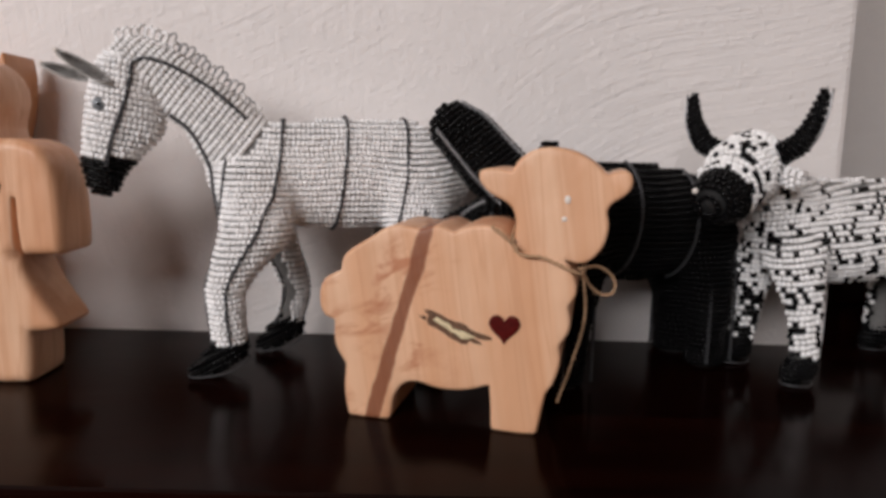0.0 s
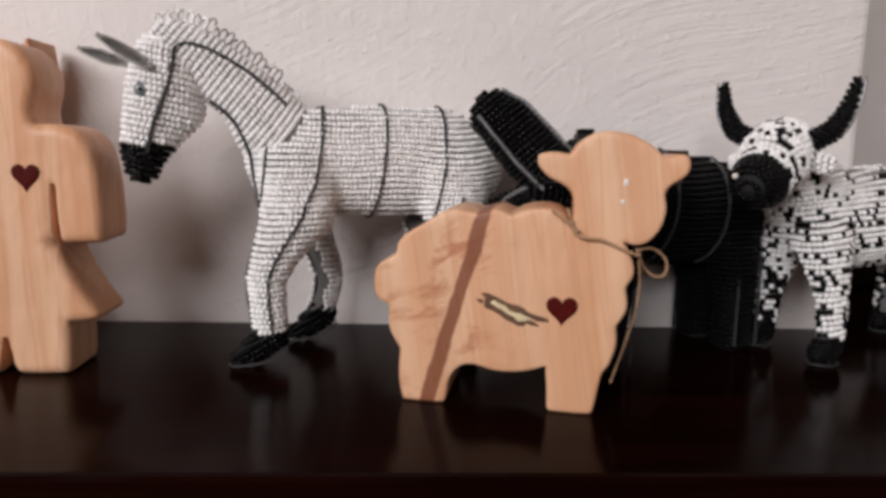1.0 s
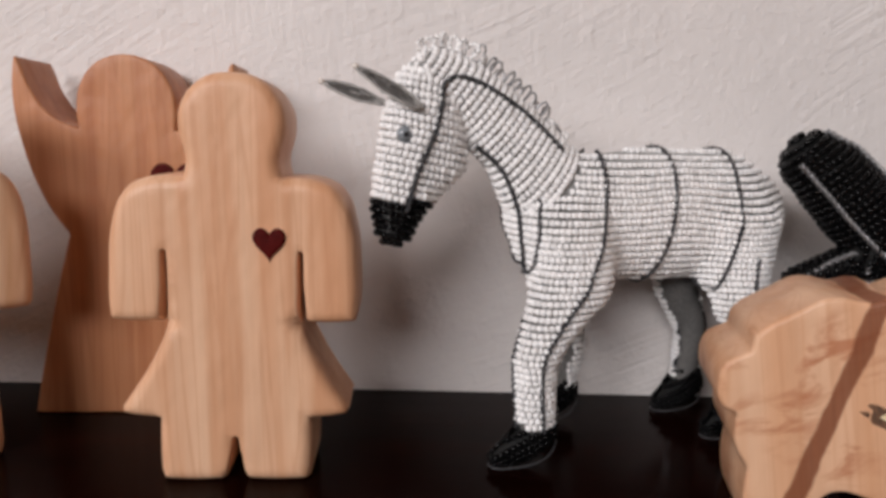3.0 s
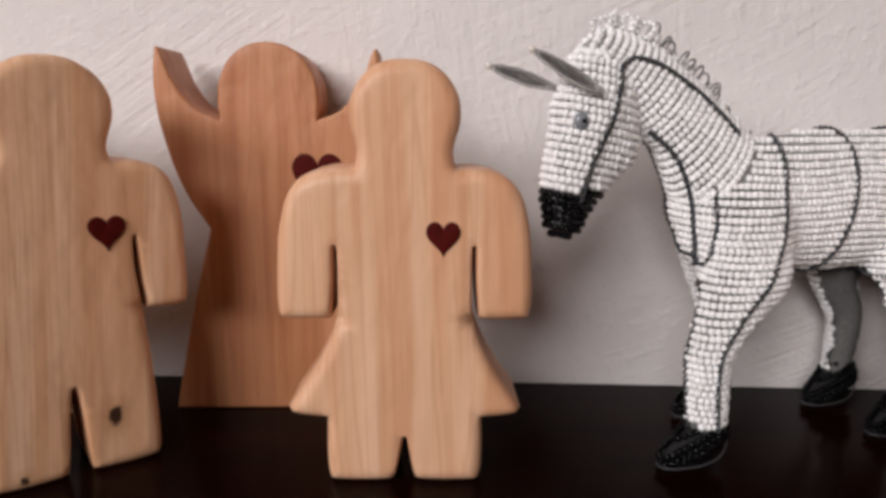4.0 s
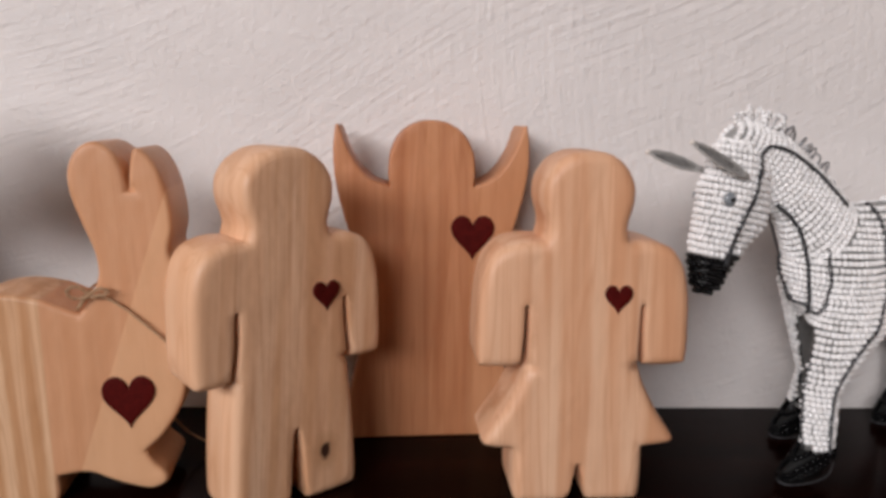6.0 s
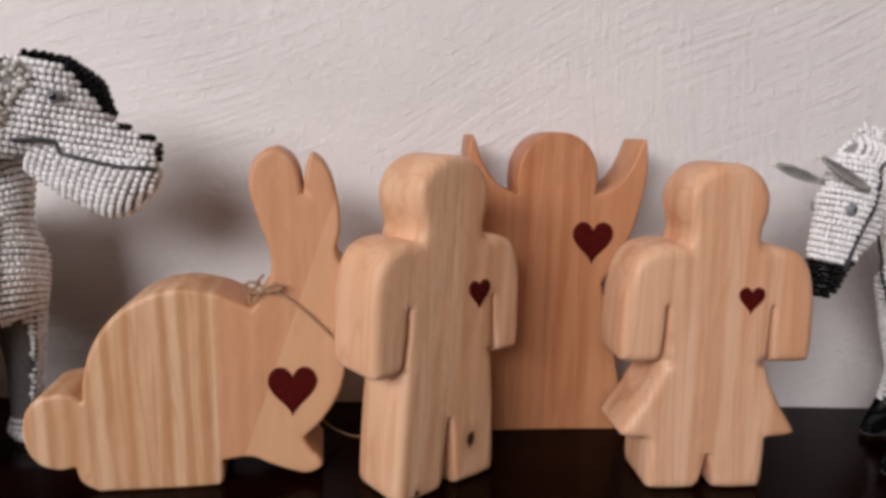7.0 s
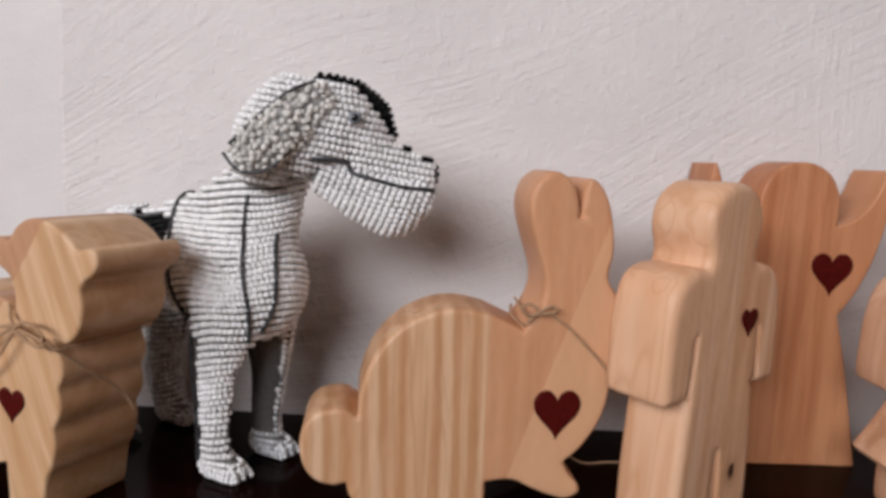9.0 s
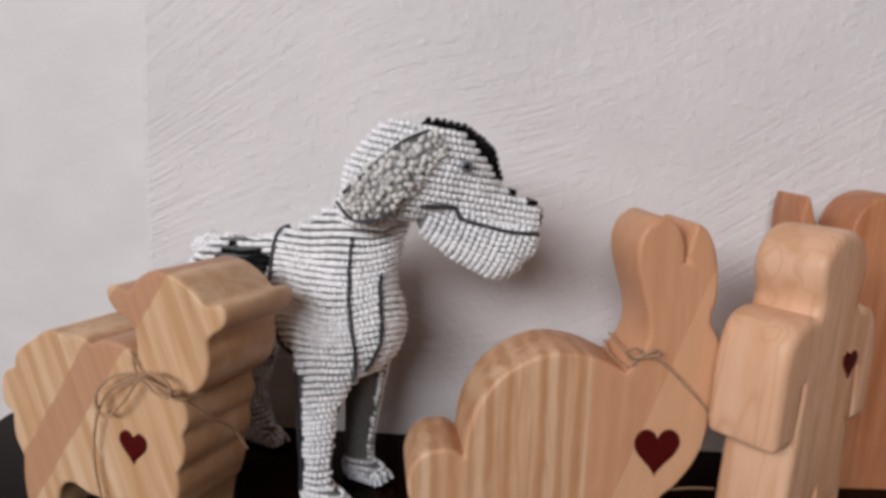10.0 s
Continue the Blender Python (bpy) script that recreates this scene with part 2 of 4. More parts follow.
CORE = plain("grey_cloth_lining", (0.145, 0.14, 0.135), 0.9, grain=0.25, scale=900)
CORE_LIGHT = plain("pale_cloth_lining", (0.30, 0.295, 0.29), 0.9, grain=0.2, scale=900)
CORE_DARK = plain("black_cloth_lining", (0.004, 0.004, 0.004), 0.8, grain=0.2, scale=900)
WIRE = plain("dark_binding_wire", (0.075, 0.075, 0.08), 0.5, 0.5, 0.4, 1500)
EAR_WIRE = plain("woven_grey_wire", (0.36, 0.345, 0.33), 0.7, 0.0, 0.6, 1500)
WIRE_LIGHT = plain("bright_binding_wire", (0.30, 0.30, 0.31), 0.35, 0.7, 0.3, 1500)
EYE = plain("grey_glass_eye", (0.22, 0.24, 0.26), 0.15, grain=0.1)
PUPIL = plain("black_glass_pupil", (0.01, 0.01, 0.012), 0.12)
CHIP = plain("pale_wood_filler", (0.70, 0.58, 0.36), 0.6, grain=0.2, scale=300)
KNOT = plain("dark_knot_bark", (0.13, 0.065, 0.035), 0.8, grain=0.5, scale=500)
PAINT_DOT = plain("white_paint_dot", (0.74, 0.68, 0.62), 0.5)


# ---- mesh helpers ----
def mesh_object(name, verts, faces, material, parent=None, label="", smooth=True):
    me = bpy.data.meshes.new(name)
    me.from_pydata([tuple(v) for v in verts], [], faces)
    me.materials.append(material)
    me.polygons.foreach_set("use_smooth", [smooth] * len(me.polygons))
    me.update()
    ob = new(name, me)
    ob.parent = parent
    if label:
        tagged(ob, label)
    return ob


def part(name, bm, material, parent, label=""):
    """Links a bmesh as one mesh object under a thing or a part."""
    me = bpy.data.meshes.new(name)
    bm.to_mesh(me)
    bm.free()
    me.materials.append(material)
    ob = new(name, me)
    ob.parent = parent
    if label:
        tagged(ob, label)
    return ob


def thing(name, m, label, category, group=""):
    ob = new(name)
    ob.empty_display_size = 0.02
    ob.matrix_world = m
    return tagged(ob, label, category, group)


def box_bm(x0, x1, y0, y1, z0, z1, bevel=0.0, segments=2):
    bm = bmesh.new()
    bmesh.ops.create_cube(bm, size=1, matrix=Matrix.Translation(((x0 + x1) / 2, (y0 + y1) / 2, (z0 + z1) / 2)) @ Matrix.Diagonal((x1 - x0, y1 - y0, z1 - z0, 1)))
    if bevel:
        bmesh.ops.bevel(bm, geom=bm.edges[:], offset=bevel, segments=segments, affect="EDGES", profile=0.6)
    return bm


def structure(name, bm, material, label="", category=""):
    return tagged(part(name, bm, material, None), label, category, kind="structure")


def spline(points, per=6, closed=True):
    """A smooth line through 2D or 3D points; a point with a trailing True is a sharp corner."""
    pts = [np.array([c for c in p if c is not True], float) for p in points]
    sharp = [p[-1] is True for p in points]
    n, out = len(pts), []
    for i in range(n if closed else n - 1):
        j = (i + 1) % n
        p1, p2 = pts[i], pts[j]
        p0 = pts[i - 1] if (closed or i > 0) else p1
        p3 = pts[(j + 1) % n] if (closed or j < n - 1) else p2
        span = np.linalg.norm(p2 - p1)
        t1 = (p2 - p1) if sharp[i] else (p2 - p0) * min(1, span / max(1e-9, np.linalg.norm(p2 - p0)) * 1.1)
        t2 = (p2 - p1) if sharp[j] else (p3 - p1) * min(1, span / max(1e-9, np.linalg.norm(p3 - p1)) * 1.1)
        steps = 1 if (sharp[i] and sharp[j]) else per
        for k in range(steps):
            u = k / steps
            out.append((2 * u**3 - 3 * u**2 + 1) * p1 + (u**3 - 2 * u**2 + u) * t1 + (3 * u**2 - 2 * u**3) * p2 + (u**3 - u**2) * t2)
    if not closed:
        out.append(pts[-1])
    return np.array(out)


def densify(line, step):
    out = []
    n = len(line)
    for i in range(n):
        a, b = line[i], line[(i + 1) % n]
        k = max(1, int(np.linalg.norm(b - a) / step))
        out += [a + (b - a) * j / k for j in range(k)]
    return np.array(out)


def sawn(name, outline, thick, round_, material, parent=None, cuts=()):
    """A shape sawn from board: the outline (mm, x and z) with its front at y = 0, its edges sanded round,
    but for the saw cuts inside the boxes (x0, x1, z0, z1; on both sides), which stay nearly sharp."""
    line = densify(outline, 2.0)
    if np.sum(line[:, 0] * np.roll(line[:, 1], -1) - np.roll(line[:, 0], -1) * line[:, 1]) < 0:
        line = line[::-1]
    n = len(line)
    nxt = np.roll(line, -1, 0)
    crisp = np.ones(n)
    for x0, x1, z0, z1 in cuts:
        mid = (line + nxt) / 2
        crisp[(np.abs(mid[:, 0]) > x0) & (np.abs(mid[:, 0]) < x1) & (mid[:, 1] > z0) & (mid[:, 1] < z1)] = round_ / 1.3

    def depth_in(q):
        """How far the points q lie inside the outline (negative outside)."""
        ab = nxt - line
        best = np.full(len(q), 1e9)
        odd = np.zeros(len(q), bool)
        for p0, p1, d, w in zip(line, nxt, ab, crisp):
            t = np.clip(((q - p0) @ d) / (d @ d + 1e-12), 0, 1)
            best = np.minimum(best, w * np.linalg.norm(q - p0 - t[:, None] * d, axis=1))
            hit = (p0[1] > q[:, 1]) != (p1[1] > q[:, 1])
            if hit.any():
                x = p0[0] + (q[:, 1] - p0[1]) / (p1[1] - p0[1] + 1e-12) * d[0]
                odd ^= hit & (q[:, 0] < x)
        return np.where(odd, best, -best)

    d = nxt - line
    d /= np.linalg.norm(d, axis=1)[:, None] + 1e-12
    side = np.stack([-d[:, 1], d[:, 0]], 1)
    side = side + np.roll(side, 1, 0)
    side /= np.linalg.norm(side, axis=1)[:, None] + 1e-9
    inner = []
    near = np.maximum(crisp, np.roll(crisp, 1))[:, None]
    for k in (0.12, 0.35, 0.65, 1.0):
        q = line + side * round_ * k / near
        inner.append(q[depth_in(q) > round_ * k * 0.93])
    lo, hi = line.min(0), line.max(0)
    gx, gz = np.meshgrid(np.arange(lo[0], hi[0], 3.5), np.arange(lo[1], hi[1], 3.5))
    g = np.stack([gx.ravel(), gz.ravel()], 1)
    inner.append(g[depth_in(g) > round_ + 1.0])
    pts = np.concatenate([line] + inner)
    v2, _, f2, _, _, _ = geometry.delaunay_2d_cdt([Vector(p) for p in pts], [], [list(range(n))], 1, 1e-4)
    v2 = np.array([tuple(v) for v in v2])
    dist = np.clip(depth_in(v2), 0, round_)
    dist[:n] = 0
    drop = round_ - np.sqrt(np.clip(round_**2 - (round_ - dist) ** 2, 0, None))
    m = len(v2)
    verts = [(x, y, z) for (x, z), y in zip(v2, drop)] + [(x, thick - y, z) for (x, z), y in zip(v2, drop)]
    faces = [tuple(f) for f in f2] + [tuple(m + i for i in reversed(f)) for f in f2]
    for i in range(n):
        j = (i + 1) % n
        faces.append((i, m + i, m + j, j))
    ob = mesh_object(name, np.array(verts) / 1000.0, faces, material, parent)
    bm = bmesh.new()
    bm.from_mesh(ob.data)
    bmesh.ops.recalc_face_normals(bm, faces=bm.faces[:])
    for e in bm.edges:
        if len(e.link_faces) == 2 and e.calc_face_angle(0) > radians(50):
            e.smooth = False
    bm.to_mesh(ob.data)
    bm.free()
    return ob


def heart_outline(w, h):
    t = np.linspace(0, 2 * math.pi, 48, endpoint=False)
    x = 16 * np.sin(t) ** 3
    z = 13 * np.cos(t) - 5 * np.cos(2 * t) - 2 * np.cos(3 * t) - np.cos(4 * t)
    return np.stack([x / 32 * w, (z - z.min()) / (z.max() - z.min()) * h - h / 2], 1)


def heart_on(parent, x, z, w, h, name="heart", proud=1.0):
    ob = sawn(name, heart_outline(w, h), 3.0, 0.6, HEART, parent)
    ob.location = (x / 1000, -proud / 1000, z / 1000)
    return ob


def joined(main, others):
    """Joins small meshes into main, keeping their materials, without operators."""
    bm = bmesh.new()
    bm.from_mesh(main.data)
    for o in others:
        k = len(main.data.materials)
        main.data.materials.append(o.data.materials[0])
        me = o.data.copy()
        me.transform(Matrix.LocRotScale(o.location, o.rotation_euler, None))
        me.polygons.foreach_set("material_index", [k] * len(me.polygons))
        bm.from_mesh(me)
        bpy.data.meshes.remove(me)
        bpy.data.objects.remove(o)
    bm.to_mesh(main.data)
    bm.free()
    return main


def tube_arrays(points, radius, sides=6, closed=False):
    p = np.array(points, float)
    n = len(p)
    d = np.roll(p, -1, 0) - np.roll(p, 1, 0)
    if not closed:
        d[0], d[-1] = p[1] - p[0], p[-1] - p[-2]
    d /= np.linalg.norm(d, axis=1)[:, None] + 1e-12
    ref = np.array([0.13, 0.2, 0.97])
    a = np.cross(d, ref)
    a /= np.linalg.norm(a, axis=1)[:, None] + 1e-9
    b = np.cross(d, a)
    rad = np.broadcast_to(np.asarray(radius, float), (n,))
    ang = np.arange(sides) * 2 * math.pi / sides
    v = p[:, None] + rad[:, None, None] * (a[:, None] * np.cos(ang)[None, :, None] + b[:, None] * np.sin(ang)[None, :, None])
    f = []
    for i in range(n if closed else n - 1):
        j = (i + 1) % n
        for k in range(sides):
            q = (k + 1) % sides
            f.append((i * sides + k, i * sides + q, j * sides + q, j * sides + k))
    if not closed:
        f += [tuple(reversed(range(sides))), tuple(range((n - 1) * sides, n * sides))]
    return v.reshape(-1, 3), f


def tubes(name, lines, radius, material, parent, sides=6, closed=False, label=""):
    vs, fs, base = [], [], 0
    for line in lines:
        v, f = tube_arrays(line, radius, sides, closed)
        vs.append(v)
        fs += [tuple(i + base for i in q) for q in f]
        base += len(v)
    return mesh_object(name, np.concatenate(vs), fs, material, parent, label)


def strands(line, radius):
    """Two thin wires laid round one another along a line (metres)."""
    p = np.array([tuple(q) for q in line], float)
    s = np.concatenate([[0], np.cumsum(np.linalg.norm(np.diff(p, axis=0), axis=1))])
    u = np.arange(0, s[-1] + 1e-9, max(0.0009, s[-1] / 400))
    if len(u) < 4:
        return [p]
    p = np.stack([np.interp(u, s, p[:, k]) for k in range(3)], 1)
    d = np.gradient(p, axis=0)
    d /= np.linalg.norm(d, axis=1)[:, None] + 1e-9
    a = np.cross(d, [0.23, 0.91, 0.31])
    a /= np.linalg.norm(a, axis=1)[:, None] + 1e-9
    b = np.cross(d, a)
    w = u / 0.0052 * 2 * math.pi + 0.8 * np.sin(u / 0.017)
    k = radius * 1.25
    return [p + k * (a * np.cos(w + ph)[:, None] + b * np.sin(w + ph)[:, None]) for ph in (0, math.pi)]


def wires(name, lines, radius, material, parent, sides=6, closed=False):
    """One mesh for each wire."""
    for line in lines:
        if len(line) > 2 and closed:
            tubes(name, [line], radius, material, parent, sides, closed)
        elif len(line) > 2:
            tubes(name, strands(line, radius), radius, material, parent, sides)


def linings(name, limbs, shrink, material, parent):
    for limb in limbs:
        lining(name, [limb], shrink, material, parent)


def twine(name, lines, radius, parent, label=""):
    """Each line (metres) becomes a cord of two twisted strands, with a few stray fibres."""
    for line in lines:
        p = spline([tuple(q) for q in line], 14, closed=False)
        d = np.gradient(p, axis=0)
        d /= np.linalg.norm(d, axis=1)[:, None] + 1e-9
        a = np.cross(d, [0.2, 0.3, 0.93])
        a /= np.linalg.norm(a, axis=1)[:, None] + 1e-9
        b = np.cross(d, a)
        s = np.concatenate([[0], np.cumsum(np.linalg.norm(np.diff(p, axis=0), axis=1))]) / (radius * 7) * 2 * math.pi
        out = [p + radius * 0.55 * (a * np.cos(s + ph)[:, None] + b * np.sin(s + ph)[:, None]) for ph in (0, math.pi)]
        v0, f0 = tube_arrays(out[0], radius * 0.62, 6)
        v1, f1 = tube_arrays(out[1], radius * 0.62, 6)
        vs, fs, base = [v0, v1], f0 + [tuple(i + len(v0) for i in q) for q in f1], len(v0) + len(v1)
        fuzz = np.random.default_rng(len(p))
        for k in range(len(p) // 5):
            i = fuzz.integers(1, len(p) - 1)
            w = a[i] * fuzz.normal() + b[i] * fuzz.normal() + d[i] * fuzz.normal()
            hair = [p[i], p[i] + w * radius * 1.2, p[i] + w * radius * 1.9 + d[i] * radius * fuzz.normal()]
            v, f = tube_arrays(hair, radius * 0.12, 4)
            vs.append(v)
            fs += [tuple(q + base for q in g) for g in f]
            base += len(v)
        tagged(mesh_object(name, np.concatenate(vs), fs, TWINE, parent, label), kind="stuff")


# ---- beadwork ----
class Form:
    """A wire form: limbs of swelling round tubes. A limb: points (x, y, z, r) in mm and its sideways width factor."""

    def __init__(self, limbs, blend=4.0):
        self.limbs, self.blend = limbs, blend

    def dist(self, p):
        total = None
        for pts, wide in self.limbs:
            best = None
            for q0, q1 in zip(pts, pts[1:]):
                a, b = np.array(q0[:3], float), np.array(q1[:3], float)
                sc = np.array([1, 1 / wide, 1])
                ab, ap = (b - a) * sc, (p - a) * sc
                t = np.clip(ap @ ab / (ab @ ab + 1e-9), 0, 1)
                d = np.linalg.norm(ap - t[..., None] * ab, axis=-1) - (q0[3] + (q1[3] - q0[3]) * t)
                best = d if best is None else np.minimum(best, d)
            if total is None:
                total = best
            else:
                h = np.clip(self.blend - np.abs(total - best), 0, None) / self.blend
                total = np.minimum(total, best) - h * h * self.blend * 0.25
        return total

    def normal(self, p):
        e = 0.4
        g = np.stack([self.dist(p + np.array(k) * e) - self.dist(p - np.array(k) * e) for k in ((1, 0, 0), (0, 1, 0), (0, 0, 1))], -1)
        return g / (np.linalg.norm(g, axis=-1)[..., None] + 1e-9)

    def bounds(self):
        c = np.array([q for pts, _ in self.limbs for q in pts])
        return (c[:, :3] - c[:, 3:] * 1.3 - 3).min(0), (c[:, :3] + c[:, 3:] * 1.3 + 3).max(0)

    def rings(self, axis, level, step=1.6):
        """Closed outlines of the form in the plane where axis . p = level."""
        axis = np.array(axis, float) / np.linalg.norm(axis)
        side = np.array([0, 1.0, 0]) if abs(axis[1]) < 0.9 else np.array([1.0, 0, 0])
        u = np.cross(side, axis)
        u /= np.linalg.norm(u)
        v = np.cross(axis, u)
        lo, hi = self.bounds()
        corners = np.array([[x, y, z] for x in (lo[0], hi[0]) for y in (lo[1], hi[1]) for z in (lo[2], hi[2])])
        us, vs = corners @ u, corners @ v
        gu = np.arange(us.min(), us.max() + step, step)
        gv = np.arange(vs.min(), vs.max() + step, step)
        pts = axis * level + gu[:, None, None] * u + gv[None, :, None] * v
        d = self.dist(pts)
        inside = d < 0
        links = {}
        cells = np.argwhere(~((inside[:-1, :-1] == inside[1:, :-1]) & (inside[:-1, :-1] == inside[:-1, 1:]) & (inside[:-1, :-1] == inside[1:, 1:])))
        where = {}

        def cut(i0, j0, i1, j1):
            key = (i0, j0, i1, j1)
            if key not in where:
                a, b = d[i0, j0], d[i1, j1]
                t = a / (a - b)
                where[key] = pts[i0, j0] * (1 - t) + pts[i1, j1] * t
            return key

        for i, j in cells:
            e = []
            for k in ((i, j, i + 1, j), (i + 1, j, i + 1, j + 1), (i, j + 1, i + 1, j + 1), (i, j, i, j + 1)):
                if inside[k[0], k[1]] != inside[k[2], k[3]]:
                    e.append(cut(*k))
            for q in range(0, len(e) - 1, 2):
                links.setdefault(e[q], []).append(e[q + 1])
                links.setdefault(e[q + 1], []).append(e[q])
        out, used = [], set()
        for start in links:
            if start in used:
                continue
            chain, at = [start], start
            used.add(start)
            while True:
                nxt = [k for k in links[at] if k not in used]
                if not nxt:
                    break
                at = nxt[0]
                used.add(at)
                chain.append(at)
            if len(chain) > 5:
                out.append(np.array([where[k] for k in chain]))
        return out


def along(line, pitch, phase=0.0, closed=True):
    """Even places and directions along a line."""
    p = np.concatenate([line, line[:1]]) if closed else line
    seg = np.linalg.norm(np.diff(p, axis=0), axis=1)
    s = np.concatenate([[0], np.cumsum(seg)])
    n = max(3, int(s[-1] / pitch))
    at = (np.arange(n) + phase) * s[-1] / n % s[-1]
    q = np.stack([np.interp(at, s, p[:, k]) for k in range(3)], 1)
    q2 = np.stack([np.interp((at + 0.6) % s[-1] if closed else np.minimum(at + 0.6, s[-1]), s, p[:, k]) for k in range(3)], 1)
    q1 = np.stack([np.interp((at - 0.6) % s[-1] if closed else np.maximum(at - 0.6, 0), s, p[:, k]) for k in range(3)], 1)
    d = q2 - q1
    return q, d / (np.linalg.norm(d, axis=1)[:, None] + 1e-9)


def seed_of(form):
    return float(len(form.limbs)) * 1.7


def weave(form, axis, lo, hi, row, pitch, keep=None, rng=None, sag=0.0):
    """Rows of beads round the form, square to axis: places, directions, normals, row numbers (mm)."""
    P, D, R = [], [], []
    level, k = lo, 0
    while level <= hi:
        for ring in form.rings(axis, level):
            q, d = along(ring, pitch, rng.random())
            P.append(q)
            D.append(d)
            R.append(np.full(len(q), k))
        level += row
        k += 1
    P, D, R = np.concatenate(P), np.concatenate(D), np.concatenate(R)
    if sag:
        ax = np.array(axis, float) / np.linalg.norm(axis)
        P = P + ax * (sag * np.array([noise.noise(Vector(p) * 0.028 + Vector((7.0, seed_of(form), 3.0))) for p in P]))[:, None]
        P = P - form.normal(P) * form.dist(P)[:, None]
    N = form.normal(P)
    if keep is not None:
        m = keep(P, N)
        P, D, N, R = P[m], D[m], N[m], R[m]
    P = P + N * rng.normal(0, 0.1, (len(P), 1)) + rng.normal(0, 0.06, P.shape)
    D = D + rng.normal(0, 0.04, D.shape)
    D /= np.linalg.norm(D, axis=1)[:, None]
    return P, D, N, R


def bead_mesh(name, P, D, dia, length, material, parent, rng, sides=8, label=""):
    """Short glass barrels at P (mm) with their holes along D, one joined mesh."""
    n = len(P)
    if n == 0:
        return None
    ang = np.arange(sides) * 2 * math.pi / sides
    prof = [(-0.5, 0.68), (-0.32, 0.97), (0.0, 1.04), (0.32, 0.97), (0.5, 0.68)]
    a = np.cross(D, np.array([0.31, 0.22, 0.92]))
    a /= np.linalg.norm(a, axis=1)[:, None] + 1e-9
    b = np.cross(D, a)
    r = dia / 2 * rng.uniform(0.9, 1.08, n)
    ln = length * rng.uniform(0.85, 1.1, n)
    rows = []
    for t, w in prof:
        for g in ang:
            rows.append(P + D * (ln * t)[:, None] + (a * math.cos(g) + b * math.sin(g)) * (r * w)[:, None])
    V = np.stack(rows, 1).reshape(-1, 3) / 1000.0
    m = len(prof) * sides
    quad = []
    for i in range(len(prof) - 1):
        for k in range(sides):
            q = (k + 1) % sides
            quad.append((i * sides + k, i * sides + q, (i + 1) * sides + q, (i + 1) * sides + k))
    for base in (0, (len(prof) - 1) * sides):
        ring = [base + k for k in range(sides)]
        if base == 0:
            ring.reverse()
        for k in range(1, sides - 2, 2):
            quad.append((ring[0], ring[k], ring[k + 1], ring[k + 2]))
    F = (np.array(quad)[None] + (np.arange(n) * m)[:, None, None]).reshape(-1, 4)
    me = bpy.data.meshes.new(name)
    me.vertices.add(len(V))
    me.vertices.foreach_set("co", V.ravel())
    me.loops.add(F.size)
    me.loops.foreach_set("vertex_index", F.ravel().astype(np.int32))
    me.polygons.add(len(F))
    me.polygons.foreach_set("loop_start", (np.arange(len(F)) * 4).astype(np.int32))
    me.polygons.foreach_set("use_smooth", np.ones(len(F), bool))
    me.materials.append(material)
    me.update(calc_edges=True)
    ob = new(name, me)
    ob.parent = parent
    if label:
        tagged(ob, label)
    return tagged(ob, kind="stuff")


def lining(name, limbs, shrink, material, parent):
    """The cloth and wire inside the beads: one tube with round ends for each limb, in one mesh."""
    vs, fs, base = [], [], 0
    for pts, wide in limbs:
        line = spline([tuple(float(c) for c in q) for q in pts], 6, closed=False)
        first, last = line[0], line[-1]
        d0, d1 = (line[0] - line[1])[:3], (line[-1] - line[-2])[:3]
        d0, d1 = d0 / np.linalg.norm(d0), d1 / np.linalg.norm(d1)
        caps0 = [np.append(first[:3] + d0 * first[3] * 0.99 * math.sin(t), first[3] * math.cos(t)) for t in (1.45, 1.1, 0.75, 0.4)]
        caps1 = [np.append(last[:3] + d1 * last[3] * 0.99 * math.sin(t), last[3] * math.cos(t)) for t in (0.4, 0.75, 1.1, 1.45)]
        full = np.array(caps0 + list(line) + caps1)
        p, r = full[:, :3], np.maximum(full[:, 3] - shrink, 0.3)
        d = np.gradient(p, axis=0)
        d /= np.linalg.norm(d, axis=1)[:, None] + 1e-9
        up = np.array([0, 1.0, 0])
        u = np.cross(d, up)
        u /= np.linalg.norm(u, axis=1)[:, None] + 1e-9
        w = np.cross(u, d)
        sides = 20
        ang = np.arange(sides) * 2 * math.pi / sides
        v = p[:, None] + u[:, None] * (np.cos(ang)[None, :, None] * r[:, None, None]) + w[:, None] * (np.sin(ang)[None, :, None] * r[:, None, None] * wide)
        n = len(p)
        for i in range(n - 1):
            for k in range(sides):
                q = (k + 1) % sides
                fs.append((base + i * sides + k, base + i * sides + q, base + (i + 1) * sides + q, base + (i + 1) * sides + k))
        fs.append(tuple(base + k for k in reversed(range(sides))))
        fs.append(tuple(base + (n - 1) * sides + k for k in range(sides)))
        vs.append(v.reshape(-1, 3))
        base += n * sides
    return mesh_object(name, np.concatenate(vs) / 1000.0, fs, material, parent)


def ball(name, centre, r, material, parent, squash=(1, 1, 1), label=""):
    bm = bmesh.new()
    bmesh.ops.create_uvsphere(bm, u_segments=14, v_segments=10, radius=r / 1000)
    for f in bm.faces:
        f.smooth = True
    ob = part(name, bm, material, parent, label)
    ob.matrix_local = Matrix.Translation([c / 1000 for c in centre]) @ Matrix.Diagonal((*squash, 1))
    return ob


